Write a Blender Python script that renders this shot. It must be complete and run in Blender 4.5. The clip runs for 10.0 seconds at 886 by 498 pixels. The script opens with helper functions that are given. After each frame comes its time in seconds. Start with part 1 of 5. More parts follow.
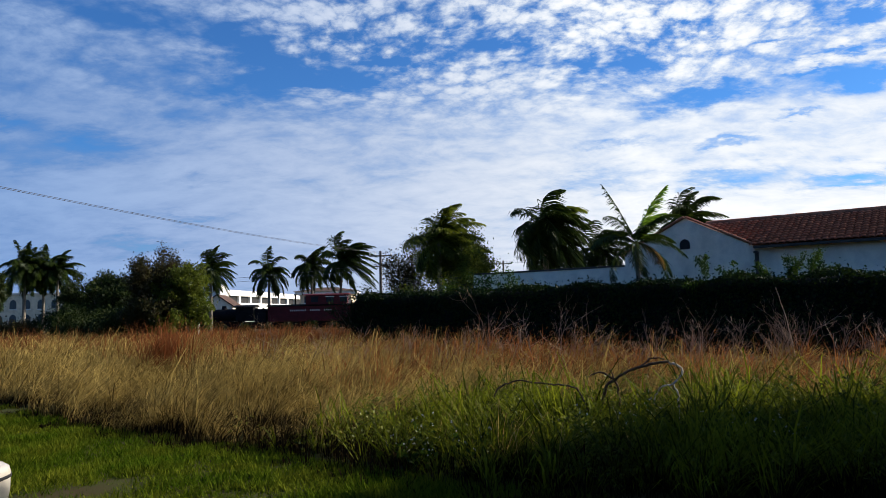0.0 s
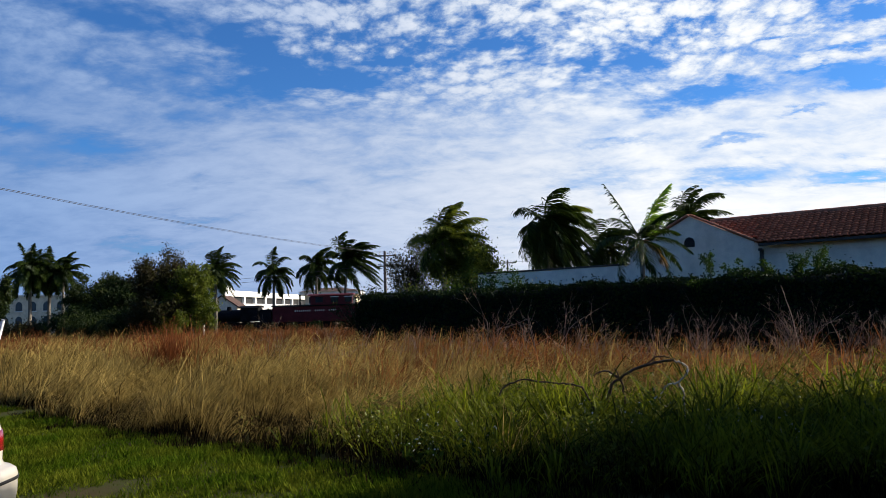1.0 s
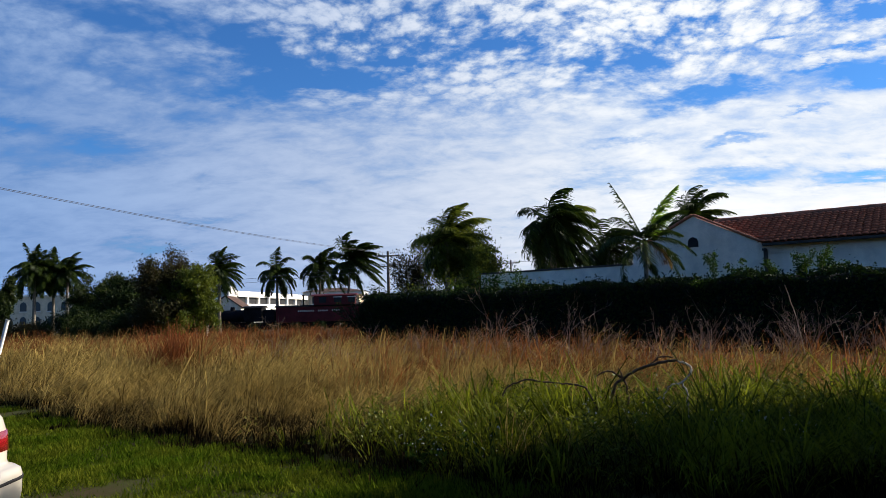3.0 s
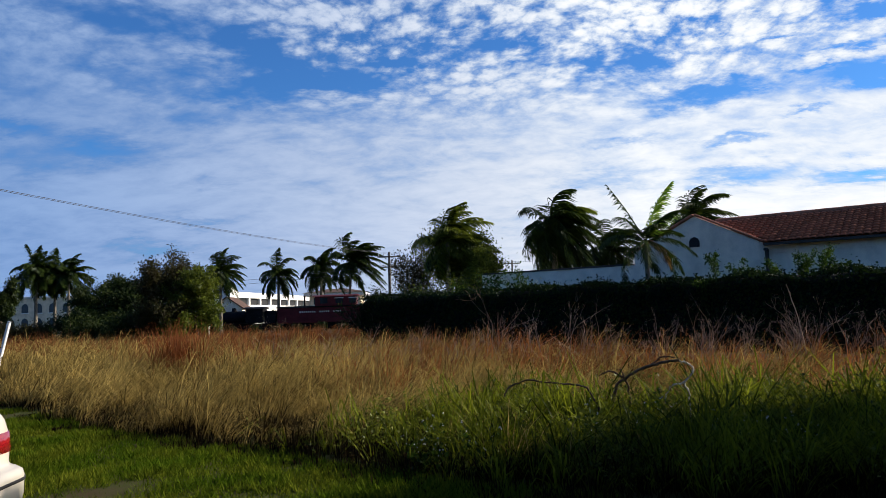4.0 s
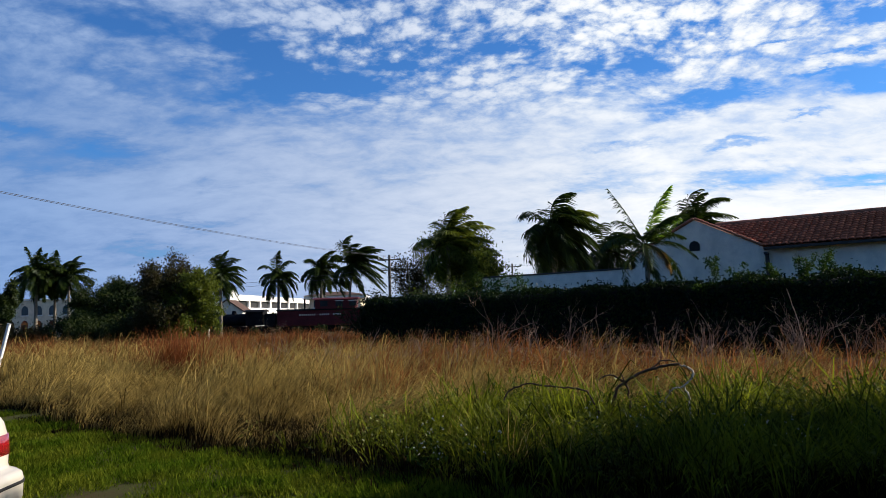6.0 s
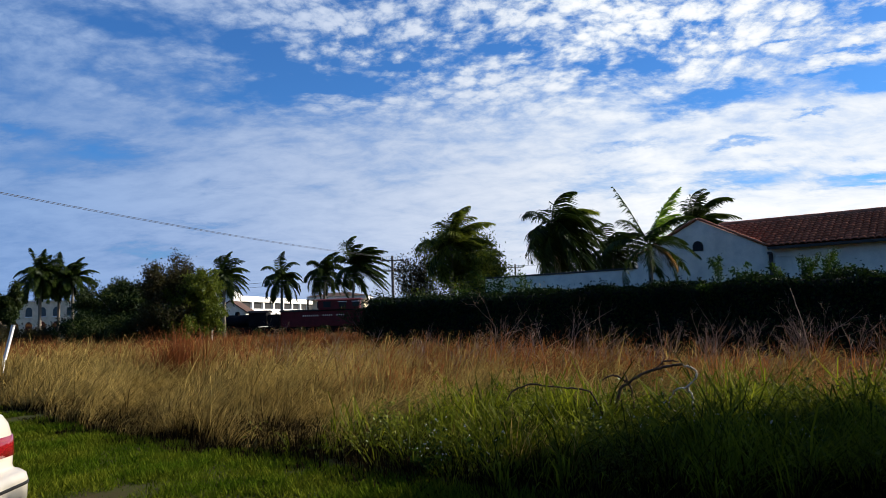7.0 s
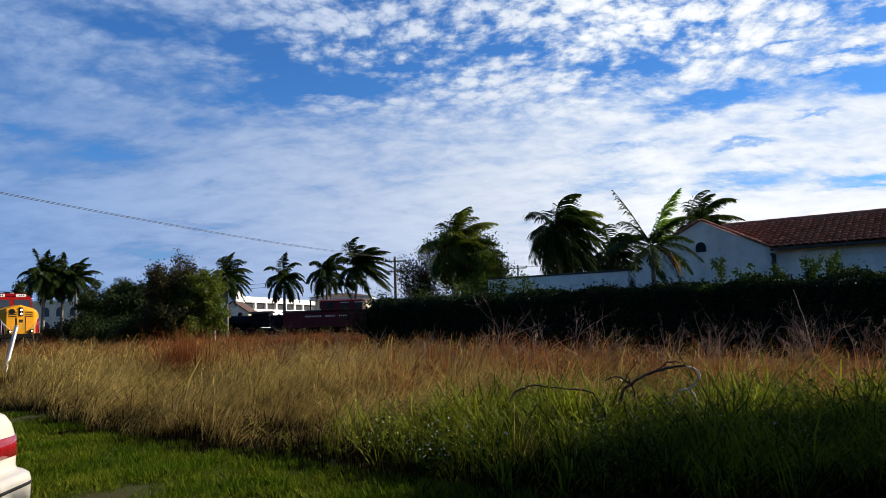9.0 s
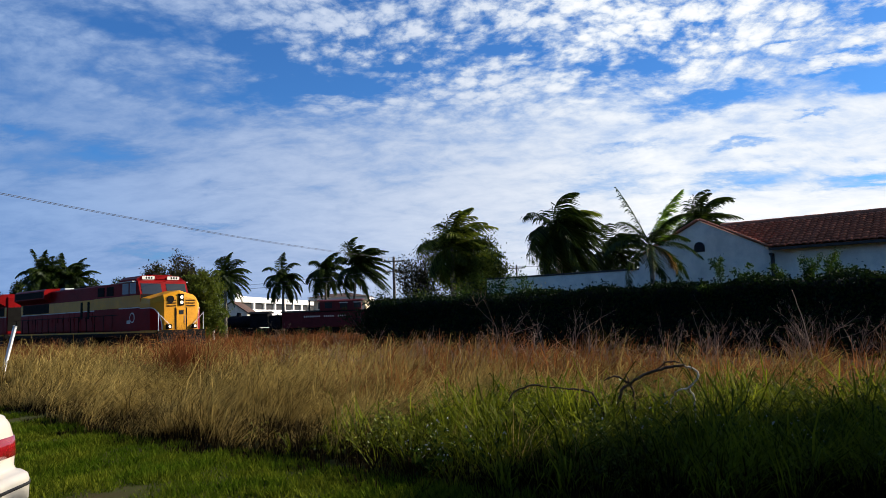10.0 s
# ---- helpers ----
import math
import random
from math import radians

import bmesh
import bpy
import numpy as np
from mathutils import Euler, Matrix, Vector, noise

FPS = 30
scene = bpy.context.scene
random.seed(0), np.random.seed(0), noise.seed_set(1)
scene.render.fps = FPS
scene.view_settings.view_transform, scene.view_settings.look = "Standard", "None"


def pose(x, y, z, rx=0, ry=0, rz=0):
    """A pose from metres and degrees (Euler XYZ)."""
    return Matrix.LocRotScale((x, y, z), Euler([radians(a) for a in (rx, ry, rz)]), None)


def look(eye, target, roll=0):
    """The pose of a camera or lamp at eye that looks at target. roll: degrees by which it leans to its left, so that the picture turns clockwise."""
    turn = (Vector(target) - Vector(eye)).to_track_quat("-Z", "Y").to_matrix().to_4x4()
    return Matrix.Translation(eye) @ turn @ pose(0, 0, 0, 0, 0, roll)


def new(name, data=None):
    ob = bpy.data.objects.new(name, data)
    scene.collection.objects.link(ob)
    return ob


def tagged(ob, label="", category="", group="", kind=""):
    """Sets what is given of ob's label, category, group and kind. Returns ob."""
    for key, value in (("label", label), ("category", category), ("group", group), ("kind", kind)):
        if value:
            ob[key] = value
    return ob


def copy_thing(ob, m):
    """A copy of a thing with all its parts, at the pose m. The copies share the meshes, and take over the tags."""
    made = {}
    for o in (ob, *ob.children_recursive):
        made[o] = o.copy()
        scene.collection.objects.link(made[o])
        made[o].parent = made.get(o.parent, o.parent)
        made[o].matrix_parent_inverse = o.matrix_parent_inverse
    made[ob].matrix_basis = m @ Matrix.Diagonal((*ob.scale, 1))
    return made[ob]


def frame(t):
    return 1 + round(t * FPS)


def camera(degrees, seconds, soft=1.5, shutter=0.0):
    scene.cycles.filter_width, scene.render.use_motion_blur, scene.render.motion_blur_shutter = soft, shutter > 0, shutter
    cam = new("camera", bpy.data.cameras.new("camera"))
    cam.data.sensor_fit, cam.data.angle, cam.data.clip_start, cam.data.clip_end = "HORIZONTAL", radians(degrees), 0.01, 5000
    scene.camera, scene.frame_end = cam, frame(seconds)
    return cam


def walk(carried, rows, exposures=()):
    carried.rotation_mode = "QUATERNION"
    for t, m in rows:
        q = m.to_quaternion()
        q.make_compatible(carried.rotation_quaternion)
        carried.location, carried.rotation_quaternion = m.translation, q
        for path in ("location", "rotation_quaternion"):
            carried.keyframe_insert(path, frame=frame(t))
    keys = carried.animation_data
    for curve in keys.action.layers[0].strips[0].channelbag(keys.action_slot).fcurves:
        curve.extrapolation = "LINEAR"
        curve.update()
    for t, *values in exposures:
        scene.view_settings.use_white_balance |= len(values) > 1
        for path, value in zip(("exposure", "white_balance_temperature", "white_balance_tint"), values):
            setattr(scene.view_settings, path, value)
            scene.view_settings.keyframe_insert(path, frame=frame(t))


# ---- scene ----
cam = camera(62, 10.0, soft=0.6)
EYE = (0.0, 0.0, 1.6)
PATH = [(0, 95.014, 1.385, -0.886), (0.5, 95.006, 1.643, -0.680), (1, 94.987, 1.710, -0.533), (1.5, 94.865, 1.800, -0.446),
        (2, 94.862, 1.652, -0.483), (2.5, 94.941, 1.639, -0.357), (4, 95.054, 1.871, -0.175), (4.5, 95.081, 1.866, -0.111),
        (5, 95.066, 1.880, -0.110), (5.5, 95.254, 1.722, -0.259), (7, 95.359, 1.828, 0.069), (7.5, 95.559, 1.820, 0.111),
        (8, 95.297, 1.914, 0.453), (8.5, 95.320, 1.800, 0.272), (9, 95.431, 1.769, 0.267), (9.5, 95.282, 1.968, 0.415),
        (10, 95.429, 1.825, 0.173)]
walk(cam, [(t, pose(*EYE, a, b, c)) for t, a, b, c in PATH])

# ---- light: low sun from the right, broken altocumulus sky ----
SUN_AZ, SUN_EL = 72.0, 24.0          # degrees right of straight ahead, degrees up
sx = math.sin(radians(SUN_AZ)) * math.cos(radians(SUN_EL))
sy = math.cos(radians(SUN_AZ)) * math.cos(radians(SUN_EL))
sz = math.sin(radians(SUN_EL))
sun = new("sun", bpy.data.lights.new("sun", "SUN"))
sun.data.energy, sun.data.angle, sun.data.color = 5.0, radians(0.6), (1.0, 0.90, 0.76)
sun.matrix_world = look((sx * 50, sy * 50, sz * 50), (0, 0, 0))
scene.view_settings.exposure = 0.9


class Nodes:
    """A short way to write node trees."""

    def __init__(self, tree):
        self.t = tree
        tree.nodes.clear()

    def n(self, kind, props=None, **ins):
        node = self.t.nodes.new(kind)
        for k, v in (props or {}).items():
            setattr(node, k, v)
        for k, v in ins.items():
            self.put(node, k, v)
        return node

    def put(self, node, k, v):
        key = int(k[1:]) if k[0] == "i" and k[1:].isdigit() else k.replace("_", " ")
        sock = node.inputs[key]
        if isinstance(v, bpy.types.NodeSocket):
            self.t.links.new(v, sock)
        else:
            sock.default_value = v

    def m(self, op, a, b=0.0, c=0.0, clamp=False):
        return self.n("ShaderNodeMath", {"operation": op, "use_clamp": clamp}, i0=a, i1=b, i2=c).outputs[0]

    def vm(self, op, a, b=(0, 0, 0)):
        node = self.n("ShaderNodeVectorMath", {"operation": op}, i0=a, i1=b)
        return node.outputs["Value"] if op in ("DOT_PRODUCT", "LENGTH", "DISTANCE") else node.outputs[0]

    def mix(self, f, a, b, blend="MIX"):
        node = self.n("ShaderNodeMix", {"data_type": "RGBA", "blend_type": blend})
        for i, v in ((0, f), (6, a), (7, b)):
            if isinstance(v, bpy.types.NodeSocket):
                self.t.links.new(v, node.inputs[i])
            else:
                node.inputs[i].default_value = v if i == 0 or len(v) == 4 else (*v, 1)
        return node.outputs[2]

    def noise(self, vec, scale, detail=4.0, rough=0.55, distort=0.0):
        return self.n("ShaderNodeTexNoise", None, Vector=vec, Scale=scale, Detail=detail, Roughness=rough,
                      Distortion=distort).outputs["Fac"]

    def ramp(self, f, lo, hi, a=0.0, b=1.0):
        return self.n("ShaderNodeMapRange", {"interpolation_type": "SMOOTHSTEP"}, i0=f, i1=lo, i2=hi, i3=a, i4=b).outputs[0]


# clear gaps in the cloud field: bearing, height, half width, half height in degrees, how deep
GAPS_WEST = [(-23.5, 21.5, 3.5, 1.0, 0.5), (-15.7, 21.0, 2.7, 1.3, 0.42), (-12.3, 19.8, 2.1, 1.0, 0.3), (-11.7, 17.9, 3.6, 1.4, 0.6),
             (-7.0, 17.7, 2.8, 0.8, 0.5), (-7.3, 20.9, 1.9, 0.5, 0.4), (-3.1, 19.1, 2.3, 0.6, 0.5), (-0.8, 20.6, 1.6, 0.8, 0.28),
             (-24.4, 17.9, 1.7, 0.6, 0.25), (-22.4, 17.1, 2.3, 0.7, 0.3), (-16.3, 16.7, 1.8, 0.5, 0.3), (-18.2, 15.0, 1.7, 0.5, 0.22),
             (-24.8, 12.3, 2.7, 0.7, 0.4), (-28.8, 11.2, 3.4, 0.9, 0.25), (-30.2, 13.4, 1.6, 0.4, 0.35), (-17.3, 10.2, 2.3, 0.4, 0.18),
             (-18.1, 7.4, 2.0, 0.3, 0.25), (-21.0, 5.4, 3.0, 0.6, 0.35), (-19.8, 18.3, 2.0, 0.7, 0.2)]
GAPS_EAST = [(16.3, 18.2, 2.9, 1.0, 0.6), (12.6, 18.4, 1.4, 0.8, 0.4), (20.3, 20.2, 1.9, 0.4, 0.5), (23.3, 15.7, 2.4, 0.5, 0.5),
             (19.5, 15.1, 2.9, 0.6, 0.5), (31.8, 15.3, 2.9, 0.6, 0.7), (28.3, 16.2, 1.7, 0.2, 0.4), (31.2, 18.9, 1.9, 0.5, 0.5),
             (32.5, 19.2, 1.6, 0.5, 0.5), (6.1, 19.8, 2.2, 0.6, 0.4), (3.1, 21.3, 2.2, 0.8, 0.4), (25.8, 18.5, 1.3, 0.2, 0.4),
             (22.3, 11.9, 1.8, 0.3, 0.35), (27.3, 13.3, 1.0, 0.2, 0.35), (22.1, 9.4, 3.4, 0.6, 0.42), (30.6, 8.5, 3.1, 0.5, 0.55),
             (12.2, 9.5, 2.9, 0.8, 0.3), (31.0, 17.1, 1.9, 0.2, 0.35), (14.6, 12.5, 2.7, 0.3, 0.2)]

world = bpy.data.worlds.new("sky")
scene.world = world
world.use_nodes = True
w = Nodes(world.node_tree)
sky = w.n("ShaderNodeTexSky", {"sky_type": "NISHITA", "sun_disc": False, "sun_elevation": radians(SUN_EL),
                               "sun_rotation": radians(SUN_AZ), "air_density": 1.0, "dust_density": 0.3, "ozone_density": 2.5})
d = w.n("ShaderNodeTexCoord").outputs["Generated"]
sep = w.n("ShaderNodeSeparateXYZ", None, i0=d)
zz = w.m("ADD", w.m("MAXIMUM", sep.outputs[2], 0.0), 0.24)
flat = w.n("ShaderNodeCombineXYZ", None, i0=w.m("DIVIDE", sep.outputs[0], zz), i1=w.m("DIVIDE", sep.outputs[1], zz), i2=0.0).outputs[0]
warp = w.n("ShaderNodeTexNoise", None, Vector=flat, Scale=1.5, Detail=2.0).outputs["Color"]
flat2 = w.vm("ADD", flat, w.vm("MULTIPLY", w.vm("SUBTRACT", warp, (0.5, 0.5, 0.5)), (0.16, 0.16, 0)))
turned = w.n("ShaderNodeMapping", None, Vector=flat2, Rotation=(0, 0, radians(38)), Scale=(1.0, 1.5, 1.0)).outputs[0]
broad = w.noise(turned, 1.6, 4.0, 0.55, 0.4)
mid = w.noise(turned, 7.0, 5.0, 0.62, 0.25)
# small puffs: rounded cells with thin, ragged clefts between them
ragged = w.vm("MULTIPLY", w.vm("SUBTRACT", w.n("ShaderNodeTexNoise", None, Vector=flat2, Scale=20.0, Detail=3.0).outputs["Color"], (0.5, 0.5, 0.5)), (0.07, 0.07, 0))
puffs = w.n("ShaderNodeTexVoronoi", {"feature": "F1"}, Vector=w.vm("ADD", flat2, ragged), Scale=19.0).outputs["Distance"]
grain = w.noise(flat2, 42.0, 4.0, 0.62, 0.15)
fine = w.m("ADD", w.m("MULTIPLY", w.m("SUBTRACT", 0.42, puffs), 0.75), w.m("MULTIPLY", w.m("SUBTRACT", grain, 0.5), 0.9))
# the puffs show high up, and melt together towards the horizon and the west
high = w.ramp(sep.outputs[2], 0.22, 0.36, 0.06, 1.0)
west = w.ramp(sep.outputs[0], -0.38, -0.08, 0.35, 1.0)
fine = w.m("MULTIPLY", fine, w.m("MULTIPLY", high, west))
# bearing and height in degrees, frayed so that the gaps get uneven edges
fray = w.n("ShaderNodeTexNoise", None, Vector=turned, Scale=8.0, Detail=5.0, Roughness=0.65).outputs["Color"]
fray = w.n("ShaderNodeSeparateXYZ", None, i0=w.vm("SUBTRACT", fray, (0.5, 0.5, 0.5)))
bearing = w.m("ADD", w.m("MULTIPLY", w.m("ARCTAN2", sep.outputs[0], sep.outputs[1]), 57.2958), w.m("MULTIPLY", fray.outputs[0], 6.0))
height = w.m("ADD", w.m("MULTIPLY", w.m("ARCSINE", sep.outputs[2]), 57.2958), w.m("MULTIPLY", fray.outputs[1], 3.2))
clear = None
for az, el, wide, tall, amount in GAPS_WEST + GAPS_EAST:
    qa = w.m("MULTIPLY", w.m("SUBTRACT", bearing, az), 0.85 / wide)
    qe = w.m("MULTIPLY", w.m("SUBTRACT", height, el), 0.85 / tall)
    g = w.m("EXPONENT", w.m("MULTIPLY_ADD", qa, w.m("MULTIPLY", qa, -1.0), w.m("MULTIPLY", w.m("MULTIPLY", qe, qe), -1.0)))
    clear = w.m("MULTIPLY_ADD", g, amount, clear if clear else 0.0)
cover = w.m("ADD", w.m("MULTIPLY_ADD", w.m("SUBTRACT", broad, 0.5), 0.55, 0.60), w.m("MULTIPLY_ADD", w.m("SUBTRACT", mid, 0.5), 0.62, w.m("MULTIPLY", fine, 1.0)))
cover = w.m("SUBTRACT", cover, w.m("MULTIPLY", clear, 0.86))
# thicker in the middle and low down; thinned overhead and behind to dim unseen fill
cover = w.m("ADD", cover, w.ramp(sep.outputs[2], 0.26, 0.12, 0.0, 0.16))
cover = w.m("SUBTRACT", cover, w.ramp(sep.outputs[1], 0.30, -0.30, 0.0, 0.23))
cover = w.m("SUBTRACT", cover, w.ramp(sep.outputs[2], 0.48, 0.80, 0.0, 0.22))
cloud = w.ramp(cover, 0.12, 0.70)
toward = w.m("ADD", w.vm("DOT_PRODUCT", d, (sx, sy, sz)), 0.42, 0.0, True)
glow = w.m("POWER", toward, 2.2)
lit = w.mix(glow, (0.22, 0.385, 0.72), (1.08, 1.09, 1.10))
shade = w.mix(glow, (0.095, 0.225, 0.53), (0.62, 0.74, 0.92))
cloud_col = w.mix(w.ramp(cover, 0.30, 0.95), shade, lit)
bg_sky = w.n("ShaderNodeBackground", None, Color=w.mix(1.0, sky.outputs[0], (0.34, 0.72, 1.20), "MULTIPLY"), Strength=0.065)
bg_cloud = w.n("ShaderNodeBackground", None, Color=cloud_col, Strength=0.52)
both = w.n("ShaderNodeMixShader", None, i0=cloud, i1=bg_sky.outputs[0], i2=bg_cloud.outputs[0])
w.n("ShaderNodeOutputWorld", None, Surface=both.outputs[0])

# ---- materials ----


def mat(name, col, rough=0.7, var=0.25, scale=4.0, bump=0.15, metal=0.0, col2=None, fine=None, random_amount=0.0, coat=0.0, spec=0.2):
    """A surface with broad stains and fine grain, in object space."""
    m = bpy.data.materials.new(name)
    m.use_nodes = True
    g = Nodes(m.node_tree)
    co = g.n("ShaderNodeTexCoord").outputs["Object"]
    a = g.noise(co, scale, 5.0, 0.6, 0.2)
    b = g.noise(co, fine or scale * 14, 3.0, 0.6)
    f = g.m("ADD", g.m("MULTIPLY", a, 0.65), g.m("MULTIPLY", b, 0.35))
    second = col2 or tuple(c * (1 - var) * 0.9 for c in col)
    c = g.mix(g.ramp(f, 0.36, 0.62), second, tuple(min(1, v * (1 + var * 0.25)) for v in col))
    if random_amount:
        r = g.n("ShaderNodeObjectInfo").outputs["Random"]
        c = g.mix(g.m("MULTIPLY", r, random_amount), c, tuple(v * 0.45 for v in col))
    bs = g.n("ShaderNodeBsdfPrincipled", None, Base_Color=c, Metallic=metal, Coat_Weight=coat, Specular_IOR_Level=spec,
             Roughness=g.ramp(b, 0.2, 0.8, max(0.02, rough - 0.12), min(1, rough + 0.12)))
    if bump:
        bs_n = g.n("ShaderNodeBump", None, Strength=bump, Distance=0.02, Height=f).outputs[0]
        g.put(bs, "Normal", bs_n)
    g.n("ShaderNodeOutputMaterial", None, Surface=bs.outputs[0])
    return m


def leaf_mat(name, col, col2, through_amount=0.4, scale=0.35, gloss=0.06, rough=0.45):
    """Leaves and blades: two colours that drift over the ground, each piece a little different, light passing through."""
    m = bpy.data.materials.new(name)
    m.use_nodes = True
    g = Nodes(m.node_tree)
    co = g.n("ShaderNodeTexCoord").outputs["Object"]
    r = g.n("ShaderNodeNewGeometry").outputs["Random Per Island"]
    a = g.noise(co, scale, 4.0, 0.6)
    f = g.m("ADD", g.m("MULTIPLY", g.ramp(a, 0.35, 0.65), 0.6), g.m("MULTIPLY", r, 0.4))
    c = g.mix(f, col, col2)
    c = g.mix(g.ramp(r, 0.0, 0.55, 0.7, 0.0), c, tuple(v * 0.35 for v in col))
    df = g.n("ShaderNodeBsdfDiffuse", None, Color=c)
    tr = g.n("ShaderNodeBsdfTranslucent", None, Color=c)
    gl = g.n("ShaderNodeBsdfGlossy", None, Color=(0.9, 0.95, 1, 1), Roughness=rough)
    s = g.n("ShaderNodeMixShader", None, i0=through_amount, i1=df.outputs[0], i2=tr.outputs[0])
    s = g.n("ShaderNodeMixShader", None, i0=gloss, i1=s.outputs[0], i2=gl.outputs[0])
    g.n("ShaderNodeOutputMaterial", None, Surface=s.outputs[0])
    return m


def glow_mat(name, col, strength):
    m = bpy.data.materials.new(name)
    m.use_nodes = True
    g = Nodes(m.node_tree)
    e = g.n("ShaderNodeEmission", None, Color=(*col, 1), Strength=strength)
    g.n("ShaderNodeOutputMaterial", None, Surface=e.outputs[0])
    return m


def glass_mat(name, col=(0.02, 0.025, 0.03), rough=0.04):
    m = bpy.data.materials.new(name)
    m.use_nodes = True
    g = Nodes(m.node_tree)
    b = g.n("ShaderNodeBsdfPrincipled", None, Base_Color=(*col, 1), Roughness=rough, IOR=1.5)
    g.n("ShaderNodeOutputMaterial", None, Surface=b.outputs[0])
    return m


def paint_mat(name, col):
    """Clean car lacquer with a faint flake."""
    m = bpy.data.materials.new(name)
    m.use_nodes = True
    g = Nodes(m.node_tree)
    co = g.n("ShaderNodeTexCoord").outputs["Object"]
    c = g.mix(g.noise(co, 300.0, 1.0), tuple(v * 0.94 for v in col), col)
    dust = g.mix(g.ramp(g.noise(co, 2.0), 0.4, 0.8, 0.0, 0.25), c, (0.35, 0.30, 0.22))
    b = g.n("ShaderNodeBsdfPrincipled", None, Base_Color=dust, Roughness=0.38, Coat_Weight=0.5, Coat_Roughness=0.08)
    g.n("ShaderNodeOutputMaterial", None, Surface=b.outputs[0])
    return m


M_soil = mat("soil_and_turf", (0.035, 0.042, 0.012), 0.95, 0.5, 1.1, 0.6, col2=(0.05, 0.036, 0.018), fine=30, spec=0.03)
M_lawn = leaf_mat("lawn_grass", (0.035, 0.080, 0.004), (0.13, 0.145, 0.013), 0.35, 1.1, 0.0)
M_green = leaf_mat("green_grass", (0.020, 0.034, 0.002), (0.20, 0.225, 0.014), 0.42, 1.1, 0.004)
M_weedleaf = leaf_mat("weed_leaf", (0.035, 0.055, 0.006), (0.20, 0.21, 0.03), 0.4, 1.2, 0.01)
M_shadeblade = leaf_mat("shade_blades", (0.014, 0.010, 0.005), (0.026, 0.019, 0.008), 0.15, 0.9, 0.0)
M_straw = leaf_mat("straw_grass", (0.070, 0.044, 0.009), (0.54, 0.39, 0.12), 0.38, 0.9, 0.004)
M_red = leaf_mat("red_grass", (0.085, 0.028, 0.008), (0.34, 0.130, 0.042), 0.36, 0.5, 0.004)
M_rust = leaf_mat("rust_grass", (0.15, 0.045, 0.015), (0.30, 0.11, 0.035), 0.4, 0.5, 0.004)
M_hedge = leaf_mat("hedge_leaf", (0.008, 0.016, 0.004), (0.018, 0.034, 0.006), 0.2, 0.6, 0.008)
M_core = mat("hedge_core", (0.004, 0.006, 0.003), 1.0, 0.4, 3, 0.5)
M_shrub = leaf_mat("shrub_leaf", (0.020, 0.045, 0.006), (0.05, 0.085, 0.012), 0.35, 0.8, 0.004)
M_tree = leaf_mat("tree_leaf", (0.012, 0.024, 0.005), (0.038, 0.052, 0.010), 0.22, 0.5, 0.008)
M_brownleaf = leaf_mat("brown_leaf", (0.034, 0.024, 0.009), (0.034, 0.038, 0.010), 0.2, 0.7, 0.008)
M_yellowleaf = leaf_mat("yellow_leaf", (0.05, 0.075, 0.008), (0.13, 0.155, 0.016), 0.45, 0.6, 0.008)
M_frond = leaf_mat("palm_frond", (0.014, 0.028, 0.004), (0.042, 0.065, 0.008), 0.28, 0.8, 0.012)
# palm_frond again, brighter and yellower: sunlight put into the colour
M_frond_sunpaint = leaf_mat("frond_painted_sunlit", (0.03, 0.05, 0.006), (0.17, 0.20, 0.02), 0.5, 0.8, 0.01)
M_frond_new = leaf_mat("young_frond", (0.09, 0.18, 0.012), (0.20, 0.31, 0.03), 0.5, 0.8, 0.015)
M_frond_dry = leaf_mat("dry_frond", (0.32, 0.14, 0.04), (0.16, 0.15, 0.03), 0.35, 0.8, 0.03)
M_bark = mat("bark", (0.16, 0.125, 0.095), 0.95, 0.5, 6, 0.6)
M_palmbark = mat("palm_bark", (0.17, 0.15, 0.12), 0.9, 0.4, 5, 0.5)
M_deadwood = mat("bleached_wood", (0.55, 0.50, 0.42), 0.85, 0.45, 7, 0.5, col2=(0.14, 0.09, 0.06))
M_weed = mat("dry_weed_stem", (0.34, 0.24, 0.17), 0.9, 0.4, 9, 0.3)
M_stucco = mat("white_stucco", (0.88, 0.76, 0.61), 0.9, 0.14, 1.3, 0.25, fine=60)
M_stucco2 = mat("cream_stucco", (0.72, 0.60, 0.42), 0.9, 0.15, 1.0, 0.2)
M_white = mat("white_concrete", (0.80, 0.78, 0.74), 0.85, 0.1, 0.6, 0.15)
M_tile = mat("clay_tile", (0.52, 0.14, 0.062), 0.8, 0.45, 2.5, 0.4, random_amount=0.6)
M_coping = mat("clay_coping", (0.40, 0.15, 0.08), 0.8, 0.4, 3, 0.4)
M_brownroof = mat("brown_shingle", (0.085, 0.05, 0.038), 0.9, 0.35, 2.0, 0.3)
M_darktrim = mat("dark_metal_trim", (0.05, 0.045, 0.04), 0.6, 0.3, 5, 0.1)
M_dark = mat("dark_opening", (0.02, 0.02, 0.022), 0.6, 0.2, 3, 0.05)
M_steam = mat("black_boiler_paint", (0.010, 0.010, 0.012), 0.6, 0.4, 2, 0.2, spec=0.05)
M_caboose = mat("faded_red_paint", (0.085, 0.009, 0.012), 0.6, 0.25, 1.5, 0.1)
M_letter = mat("cream_lettering", (0.55, 0.50, 0.43), 0.7, 0.1, 3, 0.0)
M_lred = mat("red_enamel", (0.19, 0.004, 0.005), 0.42, 0.22, 0.9, 0.03, spec=0.04)
M_lyel = mat("yellow_enamel", (0.58, 0.25, 0.004), 0.42, 0.15, 0.9, 0.03, spec=0.25)
